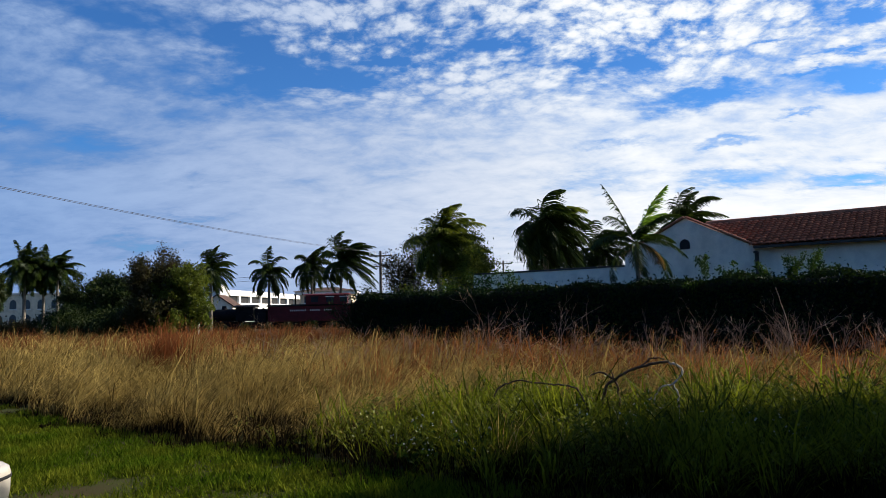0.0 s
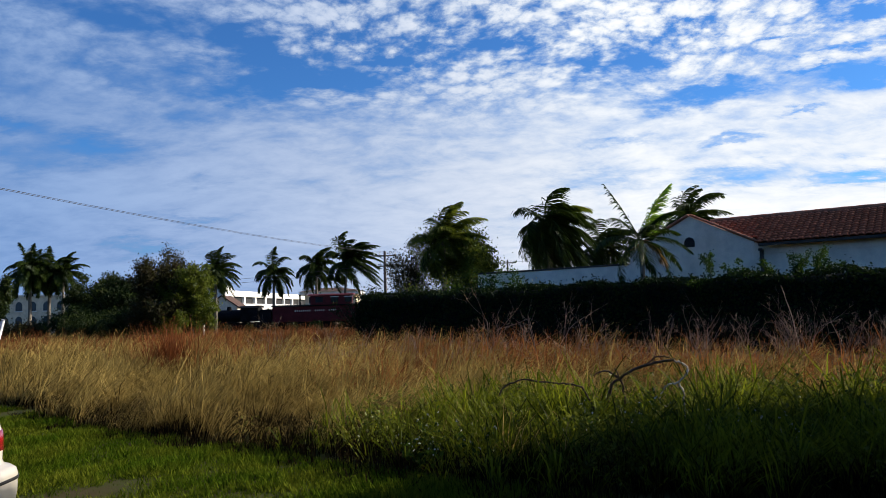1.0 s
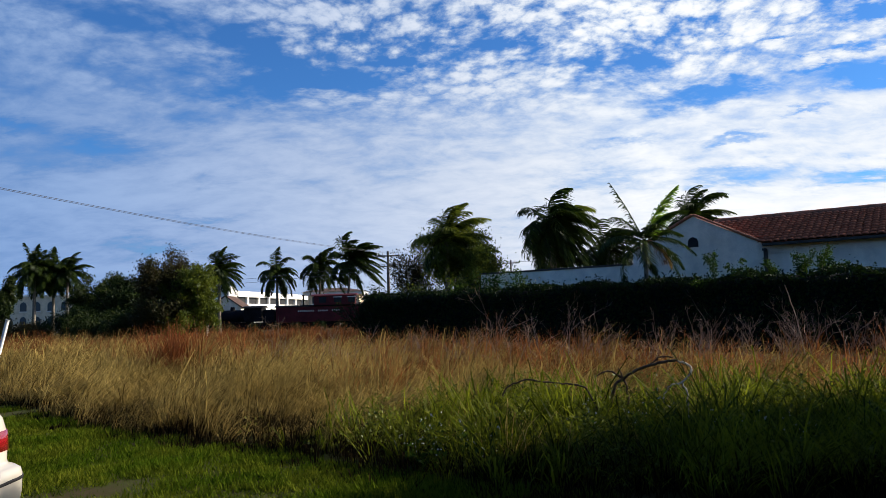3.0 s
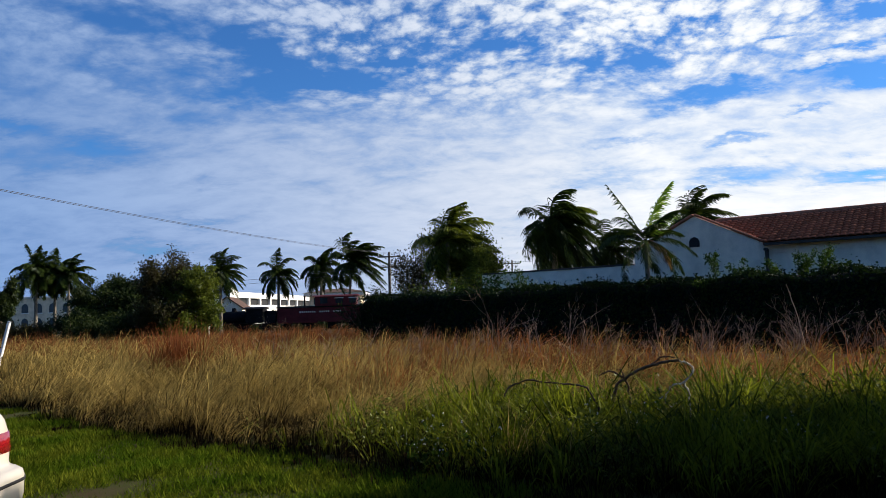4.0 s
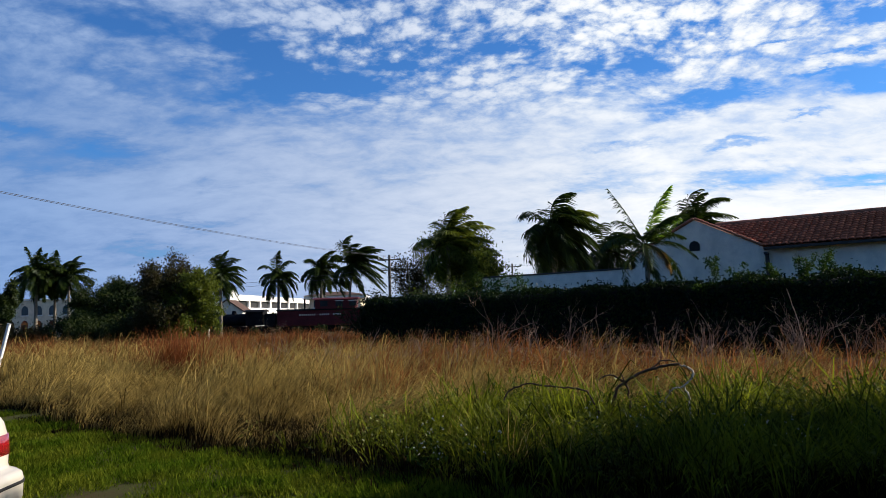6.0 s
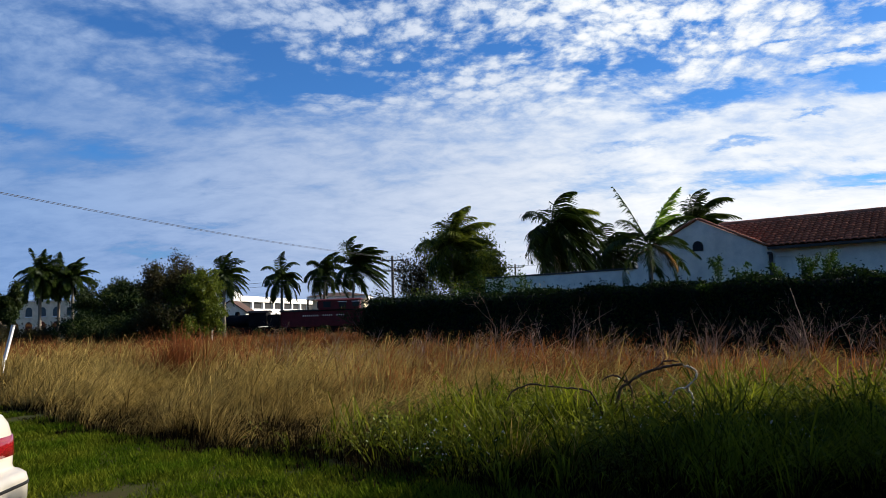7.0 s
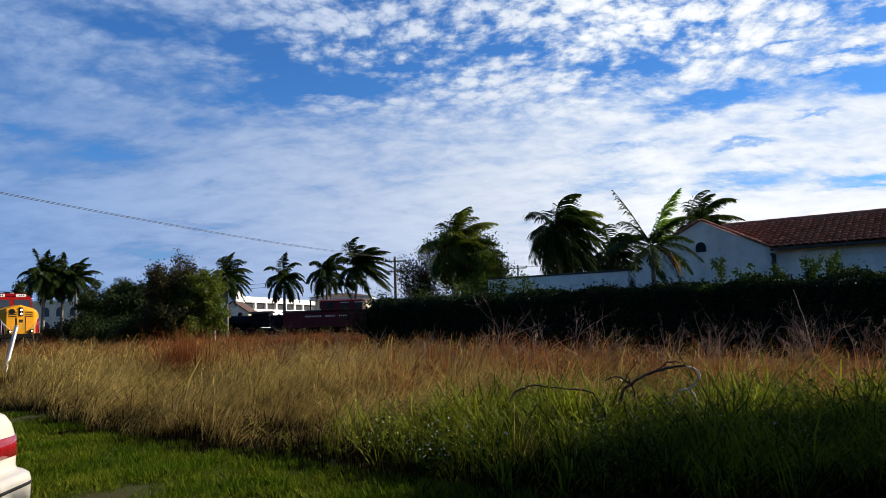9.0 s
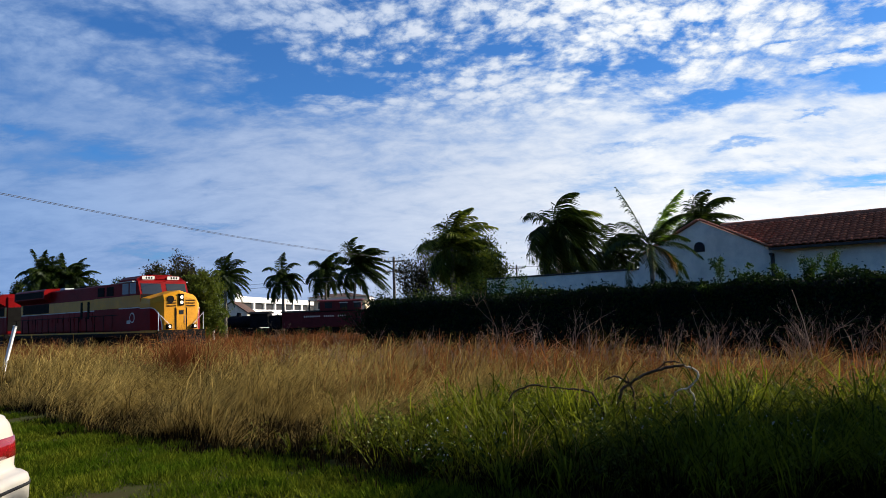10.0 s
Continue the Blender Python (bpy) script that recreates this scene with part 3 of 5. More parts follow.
def tree(x, y, h, rad, leaves, leaf, material, label, name="tree", trunk_part=0.35, spread=0.75, sparse=0.25, lean=(0.06, 0), stems=1, category="tree"):
    """A tapered trunk that forks three times, with clumps of leaves round the twigs."""
    t = thing(name, pose(x, y, -0.05), label, category)
    wood, ends = [], []
    for s in range(stems):
        p0 = np.array((rng.normal(0, 0.15) * (stems > 1), rng.normal(0, 0.15) * (stems > 1), 0))
        pts, rr, dd = limb(p0, (lean[0] + rng.normal(0, 0.15) * (stems > 1), lean[1], 1), h * trunk_part, h * 0.022, h * 0.016, 0.05)
        wood.append(ring_tube(pts, rr, 7))
        for _ in range(6 if stems == 1 else 4):
            az, up = rng.uniform(0, 6.28), rng.uniform(0.35, 1.5)
            d1 = (math.cos(az) * spread, math.sin(az) * spread, up)
            p1, r1, e1 = limb(pts[-1 - int(rng.integers(0, 3))], d1, rad * rng.uniform(0.6, 0.95), h * 0.012, h * 0.006, 0.12, lift=0.05)
            wood.append(ring_tube(p1, r1, 5))
            for _ in range(4):
                d2 = e1 + rng.normal(0, 0.65, 3) + (0, 0, 0.25)
                p2, r2, e2 = limb(p1[int(rng.integers(2, 6))], d2, rad * rng.uniform(0.35, 0.7), h * 0.005, h * 0.002, 0.15)
                wood.append(ring_tube(p2, r2, 4))
                ends += [p2[-1], p2[-2], p2[-3]]
                for _ in range(2):
                    p3, r3, e3 = limb(p2[int(rng.integers(2, 6))], e2 + rng.normal(0, 0.8, 3), rad * rng.uniform(0.2, 0.4), h * 0.002, h * 0.001, 0.2)
                    wood.append(ring_tube(p3, r3, 3))
                    ends += [p3[-1], p3[-2]]
    v, f = joined([w_ for w_ in wood])
    ends = np.array(ends)
    ends[:, 2] *= (h - leaf) / max(ends[:, 2].max(), 0.1)
    v[:, 2] = np.where(v[:, 2] > 0, v[:, 2] * (h - leaf) / max(v[:, 2].max(), 0.1), v[:, 2])
    arr_part("trunk", v, f, M_bark, t, "forking brown trunk and limbs", True)
    pick = ends[rng.integers(0, len(ends), leaves)]
    c = pick + rng.normal(0, rad * sparse * 0.33, (leaves, 3))
    c[:, 2] = np.clip(c[:, 2], 0.25, None)
    v, f = leaf_cards(c, leaf)
    arr_part("crown", v, f, material, t, "uneven leafy crown")
    return t


def frond_data(az, elev, length, droop, wind, n_leaf, leaf_len, wid, ragged=0.0):
    """Arrays of one feather frond from the crown's heart: a bending midrib with leaflets on both sides."""
    d = np.array((math.cos(az) * math.cos(elev), math.sin(az) * math.cos(elev), math.sin(elev)))
    p, pts, dirs = np.zeros(3), [np.zeros(3)], [d.copy()]
    steps = 12
    for i in range(steps):
        q = (i + 1) / steps
        d = d + np.array((wind * 0.16, -wind * 0.03, -droop * 0.20)) * (0.35 + q)
        d /= np.linalg.norm(d)
        p = p + d * length / steps
        pts.append(p.copy())
        dirs.append(d.copy())
    pts, dirs = np.array(pts), np.array(dirs)
    rib = ring_tube(pts, np.linspace(length * 0.011, length * 0.003, steps + 1), 4)
    rib = (rib[0], np.concatenate([rib[1][:, (0, 1, 2)], rib[1][:, (0, 2, 3)]]))
    s = np.repeat(np.linspace(0.10, 0.99, n_leaf), 2)
    side = np.tile((1.0, -1.0), n_leaf)
    keep = rng.random(len(s)) > ragged
    s, side = s[keep], side[keep]
    q = s * steps
    i0 = np.clip(q.astype(int), 0, steps - 1)
    fr = (q - i0)[:, None]
    c = pts[i0] * (1 - fr) + pts[i0 + 1] * fr
    tn = dirs[i0] * (1 - fr) + dirs[i0 + 1] * fr
    sd = np.cross(tn, (0, 0, 1.0))
    sd /= np.linalg.norm(sd, axis=1)[:, None] + 1e-6
    ll = (leaf_len * np.sin(np.pi * (0.12 + 0.80 * s)) * rng.uniform(0.8, 1.15, len(s)))[:, None]
    out = sd * side[:, None] * 0.95 + tn * 0.62 + rng.normal(0, 0.14, c.shape) + np.array((wind * 0.45, 0, -0.28 - 0.2 * droop))
    out /= np.linalg.norm(out, axis=1)[:, None]
    end = out + np.array((wind * 0.35, 0, -0.62))
    end /= np.linalg.norm(end, axis=1)[:, None]
    wv = np.cross(out, (0, 0, 1.0)) * 0.5 + tn * 0.6
    wv = wv / (np.linalg.norm(wv, axis=1)[:, None] + 1e-6) * wid / 2
    m1, tip = c + out * ll * 0.55, c + out * ll * 0.55 + end * ll * 0.45
    v = np.stack([c - wv * .6, c + wv * .6, m1 - wv, m1 + wv, tip], 1).reshape(-1, 3)
    o = np.arange(len(c))[:, None] * 5
    f = np.concatenate([o + (0, 1, 3), o + (0, 3, 2), o + (2, 3, 4)], 1).reshape(-1, 3)
    return joined([rib, (v, f)])


SWAY = []      # fronds that move in the wind: object, its pose, size of the sway, phase


def palm(x, y, trunk_h, length, count, label, wind=0.5, lean=(0.0, 0.0), droop=1.0, radius=0.16, n_leaf=26, seed=1, sway=0.0, special=(), shaft=False, leaf_k=0.33, leaf_w=0.034, up=1.0, group="", leaf_material=None):
    """A feather palm: ringed trunk, crown of fronds bent by the wind."""
    r_ = random.Random(seed)
    t = thing("palm_tree", pose(x, y, -0.05), label, "palm", group)
    zs = np.linspace(0, 1, 26)
    pts = np.column_stack([lean[0] * zs ** 2, lean[1] * zs ** 2, zs * trunk_h])
    rr = radius * (1.25 - 0.5 * zs + 0.35 * np.exp(-zs * 14)) * (1 + 0.045 * np.cos(np.arange(26) * np.pi))
    arr_part("trunk", *ring_tube(pts, rr, 10), M_palmbark, t, "pale ringed palm trunk", True)
    top = pts[-1]
    if shaft:
        sp = np.column_stack([np.full(6, top[0]), np.full(6, top[1]), np.linspace(trunk_h - 0.1, trunk_h + length * 0.30, 6)])
        arr_part("crownshaft", *ring_tube(sp, np.linspace(radius * 0.85, radius * 0.35, 6), 9), M_frond, t, "smooth green crownshaft", True)
        top = top + (0, 0, length * 0.26)
    for i in range(count):
        q = i / max(1, count - 1)
        az = i * 2.39996 + r_.uniform(-0.25, 0.25)
        elev = radians(82 - 105 * q ** 0.85) * up + r_.uniform(-0.12, 0.12)
        v, f = frond_data(az, elev, length * r_.uniform(0.85, 1.08), droop * (0.65 + 0.5 * q) * r_.uniform(0.8, 1.2), wind * r_.uniform(0.7, 1.2),
                          n_leaf, length * leaf_k, length * leaf_w, 0.04)
        fr = arr_part("frond", v, f, leaf_material or M_frond, t)
        fr.matrix_basis = pose(*top)
        if sway:
            SWAY.append((fr, tuple(top), sway * r_.uniform(0.6, 1.3), r_.uniform(0, 6.28), r_.uniform(0.8, 1.3)))
    for az, elev, ln, dr, wd, material, lab, rag in special:
        v, f = frond_data(az, elev, ln, dr, wd, n_leaf + 6, length * leaf_k * 1.15, length * 0.024, rag)
        fr = arr_part("frond", v, f, material, t, lab)
        fr.matrix_basis = pose(*top)
        if sway:
            SWAY.append((fr, tuple(top), sway, r_.uniform(0, 6.28), 1.0))
    return t


ROYAL = "tall royal palm with drooping dark green fronds"
COCO = "coconut palm with long fronds blown by the wind"
palm(-54.6, 100, 7.8, 4.2, 44, ROYAL, 0.25, seed=2, radius=0.22, shaft=True, n_leaf=62, leaf_w=0.030, leaf_k=0.27, droop=1.35, sway=0.5, group="row of palms")
palm(-53.6, 103, 7.7, 4.1, 40, ROYAL, 0.3, seed=22, radius=0.20, shaft=True, n_leaf=62, leaf_w=0.030, leaf_k=0.27, droop=1.35, sway=0.5, group="row of palms")
palm(-51.2, 102, 7.6, 3.8, 28, ROYAL, 0.45, seed=3, radius=0.20, shaft=True, n_leaf=62, leaf_w=0.030, leaf_k=0.27, droop=1.2, sway=0.5, group="row of palms")
palm(-26.1, 88, 6.3, 3.8, 28, ROYAL, 0.7, seed=4, radius=0.18, shaft=True, n_leaf=62, leaf_w=0.030, leaf_k=0.27, droop=1.2, sway=0.6, group="row of palms")
palm(-23.6, 108, 7.0, 4.2, 26, ROYAL, 0.35, seed=5, radius=0.22, shaft=True, droop=1.6, n_leaf=66, leaf_w=0.030, leaf_k=0.27, sway=0.6, group="row of palms")
palm(-18.0, 112, 7.9, 4.6, 28, ROYAL, 0.5, seed=6, radius=0.22, shaft=True, droop=1.5, n_leaf=66, leaf_w=0.030, leaf_k=0.27, sway=0.6, group="row of palms")
palm(-13.2, 106, 9.4, 5.7, 30, COCO, 1.3, seed=7, radius=0.17, lean=(0.8, 0), n_leaf=66, leaf_w=0.030, leaf_k=0.27, droop=1.1, sway=0.6, group="row of palms")
palm(0.5, 41.2, 5.7, 2.9, 22, COCO, 0.85, seed=8, sway=1.0, leaf_w=0.022, n_leaf=64, droop=0.8, up=1.1, leaf_material=M_frond_sunpaint)
palm(6.6, 42, 6.1, 3.2, 46, COCO, 1.0, seed=9, radius=0.2, sway=0.9, leaf_w=0.026, n_leaf=56, droop=1.7, leaf_k=0.38,
     special=[(2.4, 1.25, 3.6, 0.75, 0.75, M_frond, "upright frond bent over by the wind", 0.05), (1.2, 1.3, 3.5, 0.8, 1.1, M_frond_sunpaint, "upright frond bent over by the wind", 0.05)])
palm(10.2, 44, 5.1, 2.7, 26, COCO, 0.8, seed=10, sway=0.9, leaf_w=0.026, n_leaf=56, droop=1.5, leaf_k=0.36)
palm(16.0, 46, 6.8, 3.2, 26, ROYAL, 0.8, seed=11, radius=0.2, sway=0.7, leaf_w=0.022, n_leaf=60, droop=1.1, leaf_k=0.29)
palm(8.17, 28.9, 4.25, 2.2, 12, "young coconut palm with torn fronds behind the hedge", 0.55, seed=12, radius=0.10, sway=1.5, leaf_w=0.022, n_leaf=58, droop=1.0, up=0.78, leaf_k=0.27,
     special=[(2.75, 1.14, 2.75, 0.02, -0.10, M_frond, "torn, half-bare upright frond", 0.35), (0.5, 1.22, 2.75, 0.12, 0.25, M_frond_new, "upright bright green young frond", 0.0),
              (0.9, 1.05, 2.2, 0.4, 0.5, M_frond_new, "upright bright green young frond", 0.05), (-0.5, -0.10, 1.5, 1.3, 0.3, M_frond_dry, "hanging dry orange-brown frond", 0.1),
              (-1.2, 0.05, 1.4, 1.2, 0.3, M_frond_dry, "hanging dry orange-brown frond", 0.1)])

tree(-40.4, 68, 6.4, 2.2, 20000, 0.21, M_tree, "broad dark green tree beside the track", trunk_part=0.2)
tree(-28.0, 66, 6.4, 3.2, 26000, 0.20, M_tree, "rounded green tree with pale stems", stems=2, trunk_part=0.22)
tree(-32.6, 70, 6.2, 3.0, 24000, 0.20, M_tree, "rounded green tree with dense leaves", trunk_part=0.22)
tree(-20.8, 56, 7.2, 2.9, 22000, 0.19, M_brownleaf, "open-crowned tree with small olive and brown leaves", trunk_part=0.25, stems=2, sparse=0.28)
tree(-18.2, 55.5, 5.8, 2.3, 18000, 0.18, M_yellowleaf, "small tree with yellowing olive leaves", trunk_part=0.25, stems=2)
tree(-1.5, 43, 6.2, 1.9, 7000, 0.12, M_brownleaf, "airy tree with small grey-green leaves", trunk_part=0.3, sparse=0.4, stems=2)
tree(0.7, 42.6, 6.5, 3.1, 36000, 0.15, M_yellowleaf, "leafy tree with sunlit yellow-green leaves", trunk_part=0.2, sparse=0.30)

# unseen tree added right of the view, placed to shadow the near grass
tree(9.7, 8.0, 6.0, 2.1, 24000, 0.34, M_tree, "unseen tall-stemmed dense tree added to shade the near grass", trunk_part=0.6, sparse=0.5)

# ---- hedge ----
HEDGE_A, HEDGE_B = Vector((-3.9, 36.9)), Vector((26.0, 11.4))


def hedge():
    e = HEDGE_B - HEDGE_A
    ln = e.length
    t = thing("hedge", Matrix.Translation((*HEDGE_A, 0)) @ pose(0, 0, 0, 0, 0, math.degrees(math.atan2(e.y, e.x))), "long dense dark green clipped hedge", "hedge")
    nx, nz = 90, 10
    ring = [(0.0, 0.0), (-0.12, 0.8), (-0.1, 1.6), (0.0, 2.25), (0.35, 2.5), (1.4, 2.5), (1.75, 2.2), (1.8, 1.2), (1.75, 0.0)]
    xs = np.linspace(0, ln, nx)
    top = 1.0 + 0.03 * np.array([noise.noise((a * 0.5, 0, 7)) for a in xs])
    v = np.array([(a, b + 0.12 * noise.noise((a * 0.9, c, 1)), c * tp + 0.10 * noise.noise((a * 1.3, b, c))) for a, tp in zip(xs, top) for b, c in ring])
    m = len(ring)
    f = [(i * m + j, (i + 1) * m + j, (i + 1) * m + j + 1, i * m + j + 1) for i in range(nx - 1) for j in range(m - 1)]
    # solid core blocks light; its near-black colour stands for the inner shade
    arr_part("dark_core", v, f, M_core, t, "near-black solid core, painted as the shade inside the hedge", True)
    c = []
    count = 52000
    a = rng.uniform(0, ln, count)
    s = rng.uniform(0, 1, count)
    on_front = s < 0.55
    b = np.where(on_front, rng.normal(-0.16, 0.09, count), rng.uniform(-0.1, 1.8, count))
    tp = 2.52 + 0.09 * np.sin(a * 2.1) + 0.13 * np.array([noise.noise((q * 1.1, 0, 2)) for q in a]) + 0.08 * np.array([noise.noise((q * 4, 0, 5)) for q in a])
    z = np.where(on_front, rng.uniform(0.1, 1, count) ** 0.8 * tp, tp + rng.normal(0, 0.06, count) + (rng.random(count) < 0.06) * rng.uniform(0, 0.28, count))
    v, f = leaf_cards(np.column_stack([a, b, z]), 0.13, 0.55)
    arr_part("foliage", v, f, M_hedge, t, "small dark glossy leaves")
    return t


hedge()


def shrub(x, y, h, r, count, material, label, leaf=0.13, base=0.0):
    t = thing("shrub", pose(x, y, base), label, "shrub")
    wood, ends = [], []
    for _ in range(9):
        az = rng.uniform(0, 6.28)
        p, rr, dd = limb((0, 0, 0), (math.cos(az) * 0.35 * r, math.sin(az) * 0.35 * r, 1), h * rng.uniform(0.75, 1.0), 0.025, 0.006, 0.12, 6)
        wood.append(ring_tube(p, rr, 4))
        ends += list(p[2:])
        for _ in range(3):
            p2, r2, d2 = limb(p[int(rng.integers(2, 6))], dd + rng.normal(0, 0.6, 3), h * 0.25, 0.008, 0.003, 0.2, 4)
            wood.append(ring_tube(p2, r2, 3))
            ends += list(p2[1:])
    v, f = joined([(a, np.concatenate([b[:, (0, 1, 2)], b[:, (0, 2, 3)]])) for a, b in wood])
    arr_part("stem", v, f, M_bark, t, "thin woody stems")
    ends = np.array(ends)
    c = ends[rng.integers(0, len(ends), count)] + rng.normal(0, 0.10 * r, (count, 3)) + (0, 0, 0.02)
    v, f = leaf_cards(c, leaf)
    arr_part("foliage", v, f, material, t, "fresh green leaves")
    return t


shrub(10.75, 26.6, 3.4, 0.7, 7000, M_shrub, "leafy shrub growing up behind the hedge", 0.10)
shrub(12.45, 25.9, 3.55, 0.8, 8500, M_shrub, "leafy shrub growing up behind the hedge", 0.10)
shrub(2.9, 33.6, 3.8, 1.5, 4000, M_shrub, "yellow-green shrub rising from the hedge top")
for sx_, sy_, sh, sr, sm in ((-3.6, 37.6, 2.9, 1.6, M_hedge), (-3.0, 38.3, 3.0, 2.0, M_tree), (-0.2, 38.6, 4.3, 2.0, M_yellowleaf), (0.9, 38.2, 3.8, 1.8, M_tree), (2.0, 37.6, 3.3, 1.8, M_yellowleaf), (-1.8, 36.8, 2.9, 1.6, M_hedge)):
    shrub(sx_, sy_, sh, sr, 2600, sm, "bushy shrub at the foot of the trees", 0.13)
# low brush behind the track
for sx_, sy_, sh, sr, sm in ((-37.0, 61, 2.9, 3.0, M_brownleaf), (-39.5, 64, 3.0, 3.0, M_brownleaf), (-34, 62, 2.2, 3.0, M_brownleaf), (-30.5, 61, 3.2, 3.0, M_tree), (-27, 60, 3.1, 3.0, M_tree),
                             (-23.5, 57.5, 3.2, 2.6, M_tree), (-20.5, 55, 3.2, 2.4, M_brownleaf), (-19.6, 54.5, 3.0, 1.8, M_yellowleaf), (-25, 62, 3.4, 3.0, M_hedge), (-44, 70, 3.0, 3.2, M_tree),
                             (-31.5, 64, 3.0, 3.0, M_hedge), (-22, 59, 3.5, 2.8, M_hedge), (-20.2, 57, 3.4, 2.2, M_hedge), (-36, 66, 2.2, 3.0, M_hedge), (-28.5, 63, 3.6, 3.0, M_hedge)):
    shrub(sx_, sy_, sh, sr, 6500, sm, "dense brush growing beside the railway", 0.17)

for i in range(9):
    shrub(-31 + i * 2.7, 91 + 0.6 * math.sin(i * 2.1), 0.75 + 0.15 * math.sin(i * 1.3), 2.4, 1500, M_brownleaf if i % 3 else M_hedge, "low brush in front of the display train", 0.26)

# ---- house ----


def tile_arrays(r=0.142, ln=0.42):
    """One barrel tile, curved across and slightly tapered, with a thick lower edge."""
    vs, fs, n = [], [], 6
    for yy, k, lift in ((0.0, 1.0, 0.035), (ln, 0.82, 0.0)):
        for i in range(n + 1):
            a = math.pi * i / n
            vs.append((-math.cos(a) * r * k, yy, math.sin(a) * r * 0.52 * k + lift))
    for i in range(n):
        fs.append((i, i + 1, n + 2 + i, n + 1 + i))
    base = len(vs)
    for i in range(n + 1):
        a = math.pi * i / n
        vs.append((-math.cos(a) * r * 0.84, 0.0, math.sin(a) * r * 0.40 + 0.03))
    for i in range(n):
        fs.append((base + i, base + i + 1, i + 1, i))
    return np.array(vs), np.array(fs)


def house():
    t = thing("house", Matrix.Translation((13.34, 30.0, 0)) @ pose(0, 0, 0, 0, 0, -35.0), "white stucco house with a red clay tile roof", "house")
    # x along the front, y to the back; x = 0 at the downspout
    eave, apex, half, w_, depth, ridge_y, ridge_z = 4.06, 5.46, 2.76, 22.0, 7.0, 3.5, 5.50
    part("wall", boxed(0.0, w_, 0.0, 0.3, -0.1, eave - 0.10), M_stucco, t, "white stucco front wall")
    part("wall", boxed(w_ - 0.3, w_, 0.3, depth - 0.3, -0.1, eave - 0.10), M_stucco, t)
    part("wall", boxed(-2 * half, w_, depth - 0.3, depth, -0.1, eave - 0.10), M_stucco, t)
    part("wall", boxed(-2 * half, -2 * half + 0.3, 0.31, depth - 0.3, -0.1, eave - 0.10), M_stucco, t)
    out = [(-2 * half, -0.1), (-0.003, -0.1), (-0.003, eave), (-half, apex), (-2 * half, eave)]
    part("gable_wall", prism(out, -0.02, 0.3), M_stucco, t, "white stucco gable")
    # coping along the gable
    ang = math.atan2(apex - eave, half)
    for side in (1, -1):
        m = Matrix.Translation((-half, 0.12, apex + 0.02)) @ Matrix.Rotation(side * ang, 4, "Y")
        ln = half / math.cos(ang) + 0.25
        cop = boxed(0 if side > 0 else -ln, ln if side > 0 else 0, -0.26, 0.26, 0.0, 0.10, 0.03, m)
        part("coping", cop, M_coping, t, "clay tile coping along the gable")
    # dark arched vent in the gable
    bm = prism([(-0.22, 0), (0.22, 0), (0.22, 0.25), (0.15, 0.38), (0, 0.44), (-0.15, 0.38), (-0.22, 0.25)], -0.05, -0.021)
    vent = part("vent", bm, M_dark, t, "small dark arched gable vent")
    vent.matrix_basis = pose(-half - 0.05, 0, 4.12)
    # roof deck
    rise = math.atan2(ridge_z - (eave - 0.02), ridge_y + 0.4)
    deck = prism([(-0.40, eave - 0.10), (ridge_y, ridge_z - 0.08), (depth + 0.4, eave - 0.10), (depth + 0.4, eave - 0.02), (ridge_y, ridge_z), (-0.40, eave - 0.02)], 0.02, w_ + 0.3, "x")
    roof = part("roof", deck, M_coping, t, "low-pitched roof of barrel tiles")
    part("roof_deck", prism([(0.35, eave + 0.12), (ridge_y, ridge_z - 0.08), (ridge_y, ridge_z), (0.35, eave + 0.20)], -half, 0.018, "x"), M_coping, t, "roof slope behind the gable")
    # the gable's own roof, running back to meet the main slope
    bm = prism([(-2 * half - 0.1, eave - 0.14), (-half, apex - 0.1), (-0.02, eave - 0.14), (-0.02, eave - 0.04), (-half, apex), (-2 * half - 0.1, eave - 0.04)], 0.32, depth)
    part("gable_roof", bm, M_coping, t, "small tiled roof behind the gable")
    fas = boxed(0.05, w_ + 0.3, -0.46, -0.405, eave - 0.13, eave - 0.02, 0.01)
    part("gutter", fas, M_darktrim, t, "dark gutter under the tiles")
    sp = bmesh.new()
    box(sp, 0.02, 0.16, -0.16, -0.03, 0.0, eave - 0.25, 0.015)
    box(sp, 0.02, 0.16, -0.42, -0.16, eave - 0.32, eave - 0.22, 0.015)
    part("downspout", sp, M_darktrim, t, "dark metal downspout at the corner")
    part("cornice", boxed(0.17, w_, -0.04, -0.003, eave - 0.42, eave - 0.36), M_stucco, t, "thin plaster moulding")
    tv, tf = tile_arrays()
    tme = data_of("tile", tv, tf, M_tile, True)
    slope_len = (ridge_y + 0.4) / math.cos(rise)
    rows = int(slope_len / 0.36)
    extra, made = [], 0
    for cx_ in range(-10, 86):
        for ry in range(rows):
            px_ = 0.02 + cx_ * 0.262
            gz_ = eave + (apex - eave) * (1 - abs(px_ + half) / half)
            if cx_ < 0 and (eave + ry * 0.36 * math.sin(rise) < gz_ - 0.1 or ry < 2):
                continue
            if px_ > w_ + 0.2:
                continue
            s_ = ry * 0.36
            m = Matrix.Translation((px_, -0.44 + s_ * math.cos(rise), eave - 0.015 + s_ * math.sin(rise))) @ Matrix.Rotation(rise + rng.normal(0, 0.012), 4, "X") @ Matrix.Rotation(rng.normal(0, 0.02), 4, "Z")
            if made < 300:
                o = new("tile", tme)
                o.parent = roof
                o.matrix_basis = m
                made += 1
            else:
                extra.append((np.array([m @ Vector(q) for q in tv]), tf))
